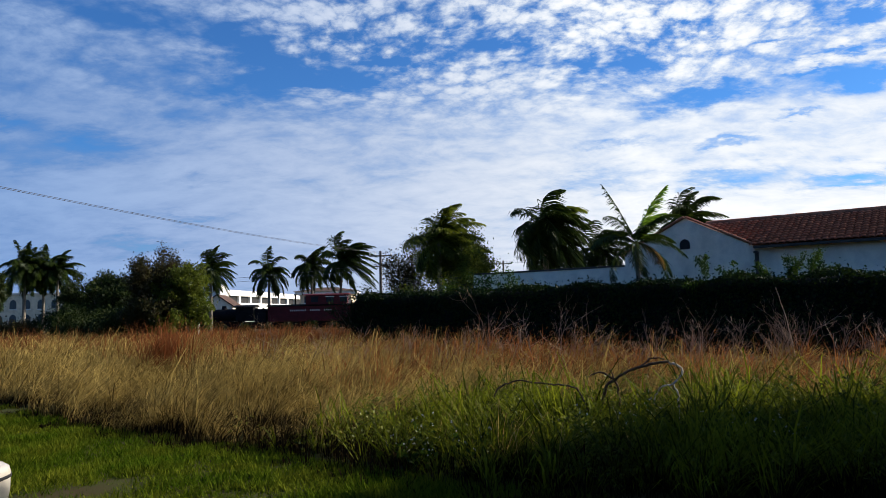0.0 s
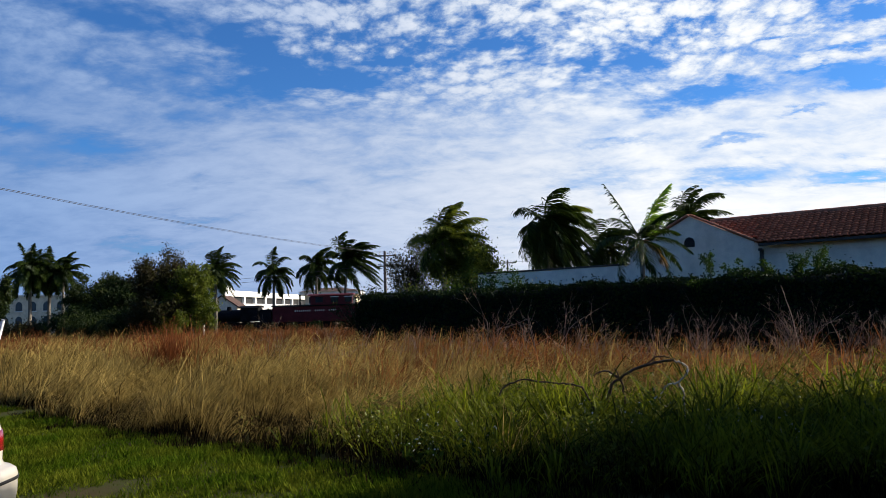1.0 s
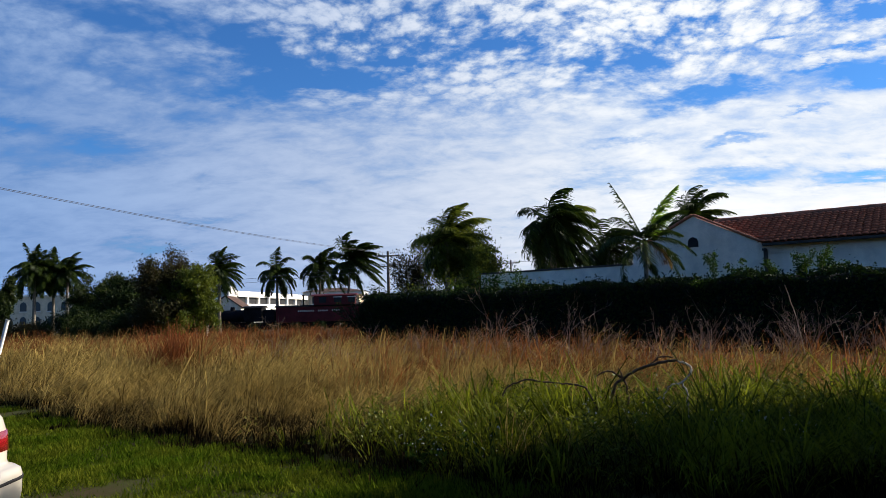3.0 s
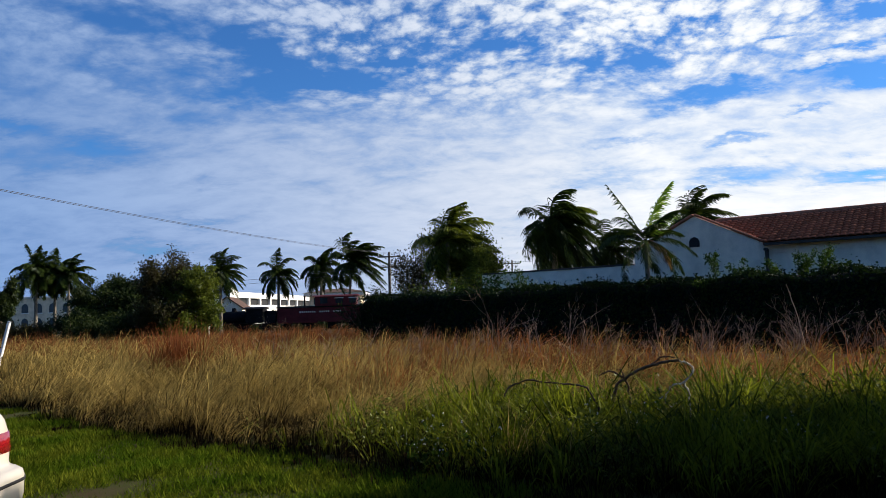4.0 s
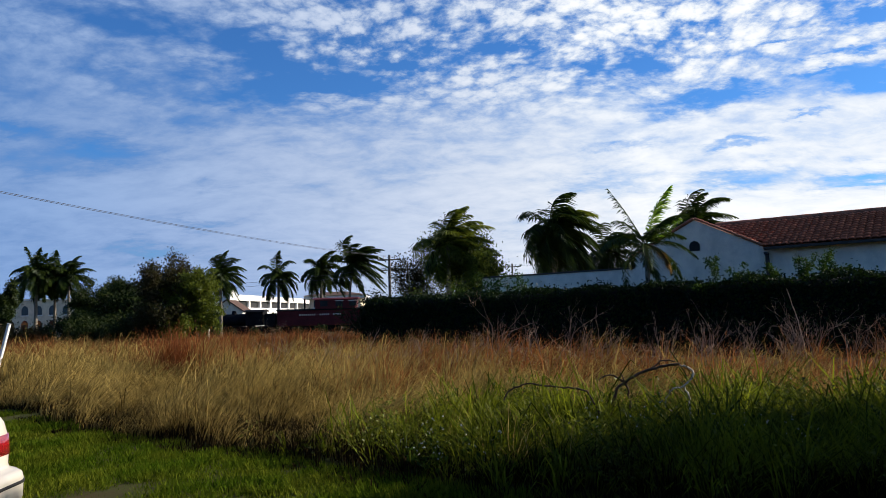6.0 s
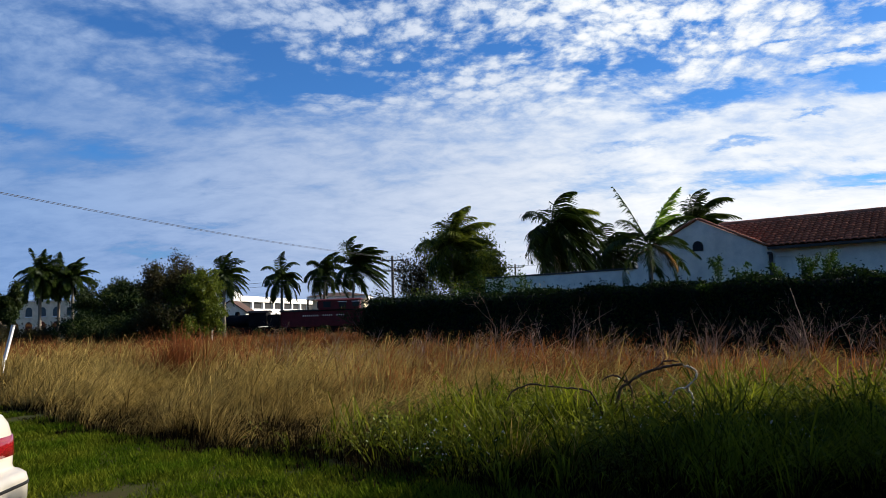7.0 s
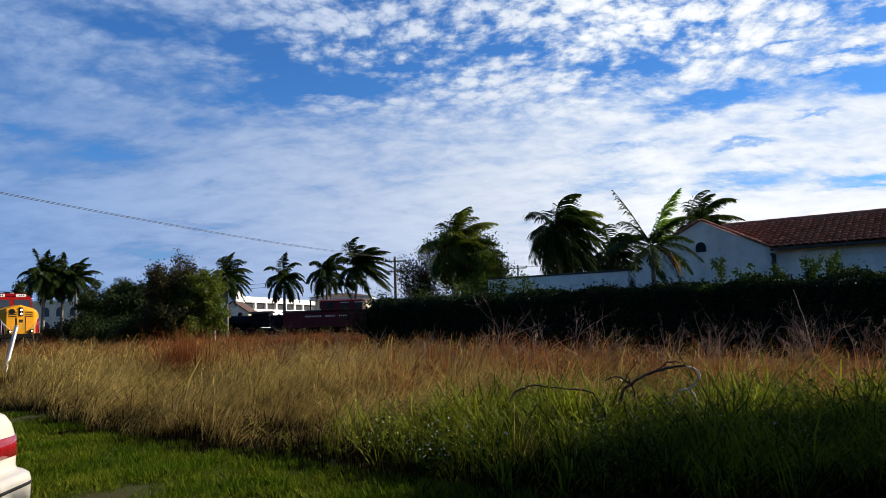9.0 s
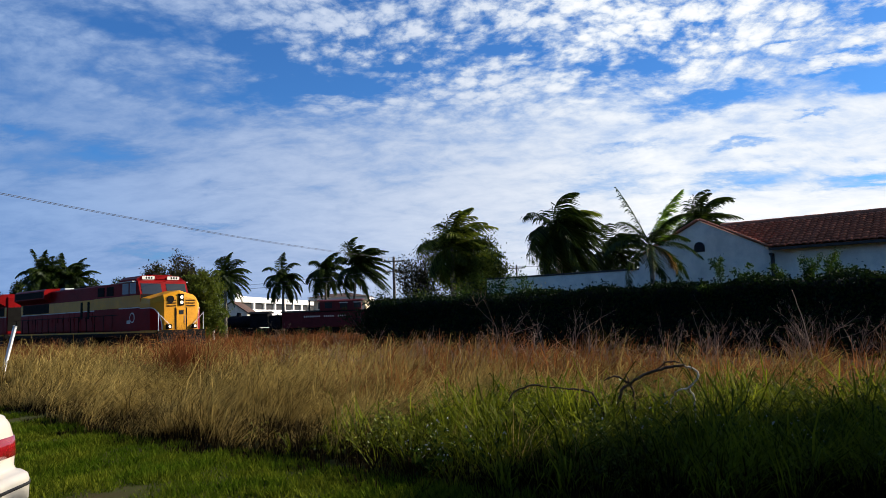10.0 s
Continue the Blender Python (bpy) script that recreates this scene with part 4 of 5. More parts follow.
    o = arr_part("tile_field", *joined(extra), M_tile, roof, "", True)
    o["kind"] = "stuff"
    rv, rf = ring_tube([(x_, ridge_y, ridge_z + 0.03) for x_ in np.linspace(-half, w_ + 0.3, 60)], 0.12 + 0.012 * (np.arange(60) % 2), 8)
    arr_part("ridge_tiles", rv, rf, M_coping, roof, "rounded ridge tiles", True)
    # garden wall in line with the front
    gw = thing("garden_wall", Matrix.Translation((13.34, 30.0, 0)) @ pose(0, 0, 0, 0, 0, -35.0), "plain white stucco garden wall with a dark cap", "wall")
    part("wall", boxed(-13.6, -2 * half - 0.01, 0.0, 0.22, -0.1, 3.52), M_stucco, gw)
    part("cap", boxed(-13.65, -2 * half - 0.012, -0.05, 0.27, 3.521, 3.60, 0.01), M_darktrim, gw, "dark cap along the wall")


house()

# ---- far buildings, poles, wires ----


def window_row(t, wall, x0, dx, count, z0, z1, w_, y=-0.02, arched=False):
    for i in range(count):
        c = x0 + i * dx
        o = [(c - w_ / 2, z0), (c + w_ / 2, z0), (c + w_ / 2, z1)]
        if arched:
            o += [(c + w_ * 0.3, z1 + w_ * 0.35), (c, z1 + w_ * 0.5), (c - w_ * 0.3, z1 + w_ * 0.35)]
        o += [(c - w_ / 2, z1)]
        win = part("window", prism(o, y - 0.03, y), M_glass, t, "dark window")
        part("window_frame", boxed(c - w_ / 2 - 0.12, c + w_ / 2 + 0.12, y - 0.10, y - 0.031, z0 - 0.16, z0 - 0.01), M_white, win)


def buildings():
    # long white parking structure, its sunlit side towards the right
    t = thing("parking_garage", pose(-41.2, 150, 0, 0, 0, 82), "long white parking garage with dark open bays", "building")
    part("wall", boxed(0, 62, 0, 14, 0, 4.9), M_white, t)
    part("parapet", boxed(-0.1, 62.1, -0.1, 14.1, 6.3, 7.5, 0.05), M_white, t, "white concrete parapet")
    part("bay", boxed(0.4, 61.6, 0.5, 13.5, 4.9, 6.3), M_dark, t, "dark open parking bays")
    for i in range(11):
        part("pier", boxed(i * 6.1, i * 6.1 + 0.8, 0.0, 0.49, 4.9, 6.3), M_white, t)
    part("stair_tower", boxed(-3.2, -0.12, 0, 6, 0, 8.4, 0.05), M_white, t, "white stair tower")
    # small grey-white gabled shed
    t = thing("shed", pose(-37.2, 120, 0, 0, 0, 4), "small pale gabled building behind the trees", "building")
    part("wall", prism([(0, 0), (5.0, 0), (5.0, 3.6), (2.5, 5.4), (0, 3.6)], 0, 8), M_stucco, t)
    part("roof", prism([(-0.3, 3.45), (2.5, 5.42), (5.3, 3.45), (5.3, 3.65), (2.5, 5.62), (-0.3, 3.65)], -0.3, 8.3), M_brownroof, t)
    # pavilion with a hipped roof
    t = thing("pavilion", pose(-23.6, 130, 0), "cream building with a brown hipped roof", "building")
    part("wall", boxed(0.6, 9.6, 0, 8, 0, 5.6), M_stucco2, t)
    part("fascia", boxed(-0.2, 10.4, -0.8, 8.8, 5.45, 6.05, 0.03), M_white, t, "white fascia board")
    bm = bmesh.new()
    b_ = [bm.verts.new(p) for p in ((-0.5, -1.1, 6.05), (10.7, -1.1, 6.05), (10.7, 9.1, 6.05), (-0.5, 9.1, 6.05))]
    r_ = [bm.verts.new(p) for p in ((3.6, 4, 6.85), (6.6, 4, 6.85))]
    for q in ((b_[0], b_[1], r_[1], r_[0]), (b_[1], b_[2], r_[1]), (b_[2], b_[3], r_[0], r_[1]), (b_[3], b_[0], r_[0]), (b_[3], b_[2], b_[1], b_[0])):
        bm.faces.new(q)
    part("roof", bm, M_brownroof, t, "brown hipped roof")
    window_row(t, None, 1.8, 2.2, 4, 4.0, 5.2, 0.9)
    # cream flats with arched openings
    t = thing("apartment_building", pose(-93, 152, 0, 0, 0, 6), "cream apartment building with arched loggias", "building")
    part("wall", boxed(0, 40, 0, 14, 0, 7.6), M_stucco2, t)
    part("roof", boxed(-0.3, 40.3, -0.3, 14.3, 7.6, 8.0, 0.05), M_white, t, "pale flat roof edge")
    window_row(t, None, 2, 2.7, 14, 4.6, 5.9, 1.3, arched=True)
    window_row(t, None, 2, 2.7, 14, 1.2, 2.9, 1.3, arched=True)


buildings()


def power_pole(x, y, h, arm=2.4, name="power_pole"):
    t = thing(name, pose(x, y, -0.1), "weathered wooden power pole with a crossarm", "power pole")
    part("pole", cyl(bmesh.new(), (0, 0, 0), (0, 0, h), 0.17, 10, 0.12), M_polewood, t)
    part("crossarm", boxed(-arm / 2, arm / 2, -0.07, 0.07, h - 0.55, h - 0.40, 0.01), M_polewood, t)
    for i in range(5):
        a = -arm / 2 + 0.12 + i * (arm - 0.24) / 4
        part("insulator", cyl(bmesh.new(), (a, 0, h - 0.41), (a, 0, h - 0.12), 0.07, 8, 0.04), M_galv, t)
    return t


power_pole(-5.07, 75, 8.2)
power_pole(-6.0, 88, 8.0, 2.0)
power_pole(10.9, 110, 9.4)


def wire(a, b, sag, r=0.016, label="thin black overhead cable"):
    a, b = np.array(a), np.array(b)
    s = np.linspace(0, 1, 30)[:, None]
    pts = a + (b - a) * s
    pts[:, 2] -= sag * 4 * (s * (1 - s))[:, 0]
    v, f = ring_tube(pts, np.full(30, r), 5)
    ob = arr_part("cable", v, f, M_wire, None, "", True)
    return tagged(ob, label, "cable", "overhead cables")


wire((-5.4, 75, 7.95), (-24.0, -10, 7.1), 0.85, 0.010)
wire((-4.6, 75, 7.95), (-23.4, -10, 7.0), 0.9, 0.010)
wire((-5.07, 75, 7.9), (-6.0, 88, 7.8), 0.2)
wire((-6.0, 88, 7.7), (10.9, 110, 9.1), 0.6, 0.02)
wire((10.9, 110, 9.1), (80, 108, 9.6), 1.0, 0.02)
wire((-6.0, 88, 7.7), (-80, 130, 9.0), 1.3, 0.022)
wire((-6.0, 88, 7.2), (-80, 130, 8.4), 1.3, 0.022)

# far woods that close the view
cx_ = rng.uniform(-130, 60, 30000)
cy_ = 175 + rng.normal(0, 5, 30000)
top_ = 4.2 + 1.6 * np.array([noise.noise((q * 0.09, 0, 4)) for q in cx_])
v, f = leaf_cards(np.column_stack([cx_, cy_, rng.uniform(0, 1, 30000) ** 0.7 * top_]), 0.8)
tagged(arr_part("far_woods", v, f, M_tree), "distant line of dark green trees", "trees", kind="stuff")
# unseen trees added behind the camera to close the place and block fill
cx_ = rng.uniform(-30, 30, 26000)
cz_ = rng.uniform(0, 1, 26000)
cy_ = -7 - 3 * cz_ + rng.normal(0, 0.6, 26000) + 0.006 * cx_ ** 2
v, f = leaf_cards(np.column_stack([cx_, cy_, cz_ * (8.5 + 1.2 * np.sin(cx_ * 0.7))]), 0.55, 0.7)
tagged(arr_part("backdrop", v, f, M_tree), "unseen dark trees added to block sky light from behind", "trees", kind="structure")

# ---- display train ----


def steam_engine():
    t = thing("steam_engine", pose(-31.5, 98, 0.05, 0, 0, 0), "old black steam engine on display", "steam engine")
    part("boiler", cyl(bmesh.new(), (0.4, 0, 2.0), (6.2, 0, 2.0), 0.82, 20), M_steam, t, smooth=False)
    part("smokebox", cyl(bmesh.new(), (0.0, 0, 2.0), (0.5, 0, 2.0), 0.72, 20, 0.86), M_steam, t)
    part("chimney", cyl(bmesh.new(), (1.0, 0, 2.7), (1.0, 0, 3.5), 0.22, 12, 0.3), M_steam, t)
    part("steam_dome", cyl(bmesh.new(), (2.6, 0, 2.7), (2.6, 0, 3.3), 0.42, 14, 0.3), M_steam, t)
    part("sand_dome", cyl(bmesh.new(), (4.2, 0, 2.7), (4.2, 0, 3.25), 0.36, 14, 0.26), M_steam, t)
    cab = bmesh.new()
    box(cab, 6.0, 8.3, -1.3, 1.3, 1.2, 3.0, 0.05)
    part("cab", cab, M_steam, t)
    part("cab_roof", prism([(-1.5, 3.02), (1.5, 3.02), (1.2, 3.22), (0, 3.32), (-1.2, 3.22)], 5.8, 8.5, "x"), M_steam, t)
    part("tender", boxed(8.5, 10.0, -1.3, 1.3, 1.0, 2.75, 0.06), M_steam, t, "black coal tender")
    part("running_board", boxed(0.2, 6.0, -1.25, 1.25, 1.15, 1.25), M_steam, t)
    part("frame", boxed(0, 10.0, -0.7, 0.7, 0.15, 1.14), M_steam, t, "black frame and driving gear")
    for i in range(4):
        for sd in (-1, 1):
            part("wheel", cyl(bmesh.new(), (1.2 + i * 1.75, sd * 0.72, 0.62), (1.2 + i * 1.75, sd * 0.86, 0.62), 0.62, 18), M_steam, t)


def caboose():
    t = thing("caboose", pose(-21.3, 98, 0.0, 0, 0, 0), "faded dark red caboose with a cupola and cream lettering", "railway car")
    part("body", boxed(0, 11.6, -1.45, 1.45, 1.05, 3.05, 0.05), M_caboose, t)
    part("roof", prism([(-1.6, 3.051), (1.6, 3.051), (1.1, 3.22), (0, 3.30), (-1.1, 3.22)], -0.2, 11.8, "x"), M_lblk, t, "dark curved roof")
    part("cupola", boxed(4.9, 10.2, -1.3, 1.3, 3.18, 4.42, 0.04), M_caboose, t, "raised cupola with side windows")
    part("cupola_roof", prism([(-1.5, 4.421), (1.5, 4.421), (1.0, 4.58), (0, 4.64), (-1.0, 4.58)], 4.6, 10.5, "x"), M_caboose, t)
    for a, lit in ((5.6, M_glass), (7.6, M_lgrey), (9.4, M_lgrey)):
        win = part("window", boxed(a, a + 0.95, -1.33, -1.301, 3.5, 4.15), M_glass, t)
        part("window_frame", boxed(a - 0.1, a + 1.05, -1.35, -1.331, 4.151, 4.24), lit, win)
    part("smoke_pipe", cyl(bmesh.new(), (3.4, -0.3, 3.1), (3.4, -0.3, 4.5), 0.11, 10), M_lblk, t)
    part("pipe_cap", cyl(bmesh.new(), (3.4, -0.3, 4.5), (3.4, -0.3, 4.62), 0.2, 10), M_lblk, t)
    part("underframe", boxed(-0.6, 12.2, -1.2, 1.2, 0.18, 1.04), M_lblk, t)
    # lettering as plain bars: three words
    a = 2.9
    for letters in (8, 5, 4):
        for _ in range(letters):
            part("letter_bar", boxed(a, a + 0.16, -1.46, -1.452, 2.38, 2.58), M_letter, t)
            a += 0.27
        a += 0.45
    for i in (1.6, 3.0, 8.8, 10.2):
        for sd in (-1, 1):
            part("wheel", cyl(bmesh.new(), (i, sd * 0.72, 0.42), (i, sd * 0.86, 0.42), 0.42, 16), M_lblk, t)


steam_engine()
caboose()

# ---- track ----
turn_deg = math.degrees(math.atan2(TRACK_U.y, TRACK_U.x))
track = thing("railway_track", pose(TRACK_P.x, TRACK_P.y, 0, 0, 0, turn_deg), "railway track on grey stone ballast", "track", kind="structure")
part("ballast", prism([(-2.3, -0.2), (2.3, -0.2), (1.7, -0.06), (-1.7, -0.06)], -260, 90, "x"), M_ballast, track)
for sd in (-1, 1):
    part("rail", prism([(sd * 0.75 - 0.07, -0.02), (sd * 0.75 + 0.07, -0.02), (sd * 0.75 + 0.035, 0.02), (sd * 0.75 + 0.035, 0.12), (sd * 0.75 - 0.035, 0.12), (sd * 0.75 - 0.035, 0.02)], -260, 90, "x"), M_steel, track)
tie_me = None
for i in range(150):
    if tie_me is None:
        o = part("tie", boxed(-0.11, 0.11, -1.28, 1.28, -0.17, -0.02, 0.015), M_tie, track)
        tie_me = o.data
    else:
        o = new("tie", tie_me)
        o.parent = track
    o.matrix_basis = pose(-50 + i * 0.6, 0, 0)

# ---- diesel locomotive: x forward, x = 0 at the front plate, z = 0 at the rail ----


def diesel():
    t = thing("locomotive", pose(0, 0, 0), "red and yellow diesel freight locomotive, headlights lit", "locomotive", "coupled locomotives")
    part("frame", boxed(-21.9, -0.25, -1.48, 1.48, 1.02, 1.36, 0.03), M_lblk, t, "black underframe")
    for sd in (-1, 1):
        part("sill_stripe", boxed(-21.85, -0.3, sd * 1.495 - 0.012, sd * 1.495 + 0.012, 1.25, 1.34), M_lyel, t, "yellow sill stripe")
    # nose, its corners cut back
    plan = [(-2.1, -1.52), (-0.95, -1.52), (-0.35, -1.0), (-0.31, 0.0), (-0.35, 1.0), (-0.95, 1.52), (-2.1, 1.52)]
    tops = [3.22, 3.14, 3.34, 3.60, 3.34, 3.14, 3.22]
    bm = bmesh.new()
    lo = [bm.verts.new((a, b, 1.36)) for a, b in plan]
    md = [bm.verts.new((a - 0.02, b, z - 0.30)) for (a, b), z in zip(plan, tops)]
    hi = [bm.verts.new((a - (0.24 if a > -0.5 else 0.16 if a > -2 else 0), b * 0.95, z)) for (a, b), z in zip(plan, tops)]
    crest = bm.verts.new((-2.1, 0, 3.62))
    n_ = len(plan)
    for A, B in ((lo, md), (md, hi)):
        for i in range(n_):
            bm.faces.new((A[i], A[(i + 1) % n_], B[(i + 1) % n_], B[i]))
    for i in range(n_):
        bm.faces.new((hi[i], hi[(i + 1) % n_], crest))
    bm.faces.new(lo[::-1])
    nose = part("nose", bm, M_lyel, t, "yellow wide nose with a raised middle")
    # red cheeks, rounded off towards the front, with a pale edge line
    for sd in (-1, 1):
        nrm = Vector((0.52, 0.6 * sd, 0)).normalized() * 0.010
        a0, a1 = Vector((-0.95, sd * 1.52, 0)), Vector((-0.38, sd * 1.026, 0))
        arc = [(math.sin(q * math.pi / 16), math.cos(q * math.pi / 16)) for q in range(9)]

        def cheek(u, z, k):
            return a0 + (a1 - a0) * u + nrm * k + Vector((0, 0, z))
        bm = bmesh.new()
        near, far = ([bm.verts.new(cheek(u * 0.86, 1.38 + c * 1.22, k)) for u, c in arc] + [bm.verts.new(cheek(0, 1.38, k))] for k in (0.2, 1.6))
        bm.faces.new(far)
        for i in range(len(near)):
            j = (i + 1) % len(near)
            bm.faces.new((near[i], near[j], far[j], far[i]))
        part("red_panel", bm, M_lred, nose)
        bm = bmesh.new()
        rows_ = [[bm.verts.new(cheek(u * (0.86 + e), 1.38 + c * (1.22 + e * 0.8), k)) for u, c in arc] for e, k in ((0.0, 0.3), (0.0, 2.4), (0.075, 2.4), (0.075, 0.3))]
        for A, B in zip(rows_, rows_[1:]):
            for i in range(8):
                bm.faces.new((A[i], A[i + 1], B[i + 1], B[i]))
        part("white_line", bm, M_letter, nose)
        part("red_panel", boxed(-2.1, -0.96, sd * 1.526 - 0.006, sd * 1.526 + 0.006, 1.38, 2.60), M_lred, nose)
        part("white_line", boxed(-2.1, -0.96, sd * 1.527 - 0.006, sd * 1.527 + 0.006, 2.602, 2.65), M_letter, nose)
    # front details
    part("door_panel", boxed(-0.36, -0.295, -0.30, 0.28, 1.40, 2.55, 0.012), M_lyel, nose, "nose door")
    for y0, y1, z1 in ((0.29, 0.35, 2.62), (-0.37, -0.31, 2.62)):
        part("door_gap", boxed(-0.36, -0.302, y0, y1, 1.38, z1), M_lblk, nose)
    part("door_window", boxed(-0.31, -0.291, -0.16, 0.14, 2.22, 2.46, 0.006), M_glass, nose, "small dark nose door window")
    part("door_handle", cyl(bmesh.new(), (-0.28, 0.2, 1.75), (-0.28, 0.2, 2.15), 0.016, 6), M_lgrey, nose)
    for z in (2.68, 2.84, 3.0):
        part("stripe", boxed(-0.36, -0.318, -0.86, -0.30, z, z + 0.055), M_lblk, nose)
        part("stripe", boxed(-0.36, -0.318, 0.28, 0.86, z, z + 0.055), M_lblk, nose)
    em = cyl(bmesh.new(), (-0.46, -0.62, 3.08), (-0.322, -0.62, 3.08), 0.2, 16)
    part("emblem", em, M_lblk, nose, "dark round emblem")
    part("headlight_housing", boxed(-0.5, -0.26, -0.15, 0.15, 2.72, 3.40, 0.03), M_lblk, t)
    for z in (2.90, 3.20):
        part("headlight", cyl(bmesh.new(), (-0.28, 0, z), (-0.245, 0, z), 0.095, 14), M_lamp, t, "lit round headlight")
    for y_ in (-0.78, 0.78):
        hs = part("ditch_light_housing", boxed(-0.42, -0.16, y_ - 0.14, y_ + 0.14, 1.42, 1.68, 0.03), M_lblk, t)
        part("ditch_light", cyl(bmesh.new(), (-0.17, y_, 1.55), (-0.14, y_, 1.55), 0.075, 12), M_lamp, hs, "lit ditch light")
    # plow and steps
    part("plow", prism([(-0.3, 0.2), (0.15, 0.2), (0.0, 0.65), (-0.2, 1.01), (-0.35, 1.01)], -1.4, 1.4), M_lblk, t, "black pilot plow")
    part("coupler", boxed(-0.3, 0.35, -0.16, 0.16, 0.72, 1.05, 0.04), M_lblk, t)
    for x_ in (-0.75, -21.3):
        for sd in (-1, 1):
            st = part("step_well", boxed(x_ - 0.35, x_ + 0.35, sd * 1.30 - 0.15, sd * 1.30 + 0.15, 0.35, 1.015), M_lblk, t)
            for i in range(3):
                part("step", boxed(x_ - 0.33, x_ + 0.33, sd * 1.47 - 0.02, sd * 1.47 + 0.02, 0.38 + i * 0.24, 0.42 + i * 0.24), M_lyel, st)
    # cab
    prof = [(-4.7, 1.36), (-2.1, 1.36), (-2.1, 3.42), (-2.42, 4.22), (-2.75, 4.36), (-4.7, 4.36)]
    cab = part("cab", prism(prof, -1.5, 1.5), M_lred, t, "red cab")
    part("cab_roof", prism([(-1.45, 4.361), (1.45, 4.361), (1.15, 4.54), (0.5, 4.60), (-0.5, 4.60), (-1.15, 4.54)], -4.7, -2.62, "x"), M_lred, t)
    part("glare_panel", boxed(-2.1, -2.088, -1.47, 1.47, 3.1, 3.43), M_lblk, cab, "matt black panel under the windshields")
    sl = math.atan2(0.32, 0.80)
    for y0, y1 in ((-1.38, -0.16), (0.16, 1.38)):
        win = boxed(-0.006, 0.016, y0, y1, 0.02, 0.70, 0.0, Matrix.Translation((-2.1, 0, 3.42)) @ Matrix.Rotation(-sl, 4, "Y"))
        part("windshield", win, M_glass, cab, "dark windshield")
    for sd in (-1, 1):
        for a, b in ((-3.35, -2.62), (-4.25, -3.5)):
            part("side_window", boxed(a, b, sd * 1.502 - 0.008, sd * 1.502 + 0.008, 3.50, 4.14), M_glass, cab, "dark side window")
        part("sunshade", boxed(-4.3, -2.6, sd * 1.62 - 0.12, sd * 1.62 + 0.12, 4.18, 4.22), M_lgrey, cab)
        part("yellow_band", boxed(-4.69, -2.11, sd * 1.504 - 0.006, sd * 1.504 + 0.006, 2.72, 3.40), M_lyel, cab, "yellow band")
        part("white_line", boxed(-4.69, -2.11, sd * 1.505 - 0.006, sd * 1.505 + 0.006, 2.66, 2.715), M_letter, cab)
        rim = cyl(bmesh.new(), (-3.05, sd * 1.49, 2.12), (-3.05, sd * 1.515, 2.12), 0.30, 20)
        em2 = part("emblem", rim, M_letter, cab, "pale round emblem")
        part("emblem_face", cyl(bmesh.new(), (-3.05, sd * 1.50, 2.12), (-3.05, sd * 1.522, 2.12), 0.22, 18), M_lred, em2)
        part("number_plate", boxed(-3.7, -3.3, sd * 1.504 - 0.006, sd * 1.504 + 0.006, 1.78, 1.98), M_letter, cab)
        nbx = part("number_board", boxed(-2.66, -2.52, sd * 0.78 - 0.36, sd * 0.78 + 0.36, 4.33, 4.52, 0.02), M_numglow, cab, "lit white number board")
        for i in range(3):
            part("number_bar", boxed(-2.522, -2.512, sd * 0.78 - 0.2 + i * 0.16, sd * 0.78 - 0.11 + i * 0.16, 4.36, 4.48), M_lblk, nbx)
    part("horn", boxed(-3.6, -3.2, -0.2, 0.2, 4.601, 4.75, 0.03), M_lblk, t)
    part("antenna_dome", boxed(-4.3, -3.9, 0.3, 0.7, 4.58, 4.70, 0.03), M_lgrey, t, "pale antenna dome")
    # long hood
    part("equipment_cab", boxed(-8.2, -4.71, -1.38, 1.38, 1.36, 4.22, 0.06), M_lred, t, "red equipment cabinet")
    hood = part("hood", boxed(-21.0, -8.21, -1.02, 1.02, 1.36, 4.25, 0.08), M_lred, t, "long red hood")
    for sd in (-1, 1):
        part("yellow_band", boxed(-8.15, -4.72, sd * 1.384 - 0.006, sd * 1.384 + 0.006, 2.72, 3.40), M_lyel, t)
        part("yellow_band", boxed(-20.9, -8.22, sd * 1.024 - 0.006, sd * 1.024 + 0.006, 2.72, 3.40), M_lyel, hood)
        part("white_line", boxed(-20.9, -8.22, sd * 1.025 - 0.006, sd * 1.025 + 0.006, 2.66, 2.715), M_letter, hood)
        for i in range(14):
            a = -20.3 + i * 0.86
            part("hood_door", boxed(a, a + 0.78, sd * 1.027 - 0.012, sd * 1.027 + 0.012, 1.44, 2.60, 0.008), M_lred, hood)
            part("door_latch", boxed(a + 0.66, a + 0.70, sd * 1.045 - 0.012, sd * 1.045 + 0.012, 2.05, 2.3), M_lblk, hood)
        for a in (-10.9, -9.9, -8.9):
            part("vent_slot", boxed(a, a + 0.30, sd * 1.033 - 0.015, sd * 1.033 + 0.015, 2.2, 3.3), M_lblk, hood, "dark louvred slot")
        for a in (-7.7, -6.5):
            part("vent_screen", boxed(a, a + 0.9, sd * 1.388 - 0.012, sd * 1.388 + 0.012, 3.5, 4.05), M_lblk, t, "dark intake screen")
        # radiator wings at the rear
        part("radiator_wing", prism([(sd * 1.03, 3.45), (sd * 1.50, 3.75), (sd * 1.50, 4.30), (sd * 1.30, 4.42), (sd * 0.2, 4.46), (sd * 0.2, 4.26), (sd * 1.03, 4.2)], -20.9, -15.6, "x"), M_lred, t, "overhanging radiator wing")
        part("radiator_grille", boxed(-20.7, -15.8, sd * 1.504 - 0.01, sd * 1.504 + 0.01, 3.82, 4.24), M_lblk, t)
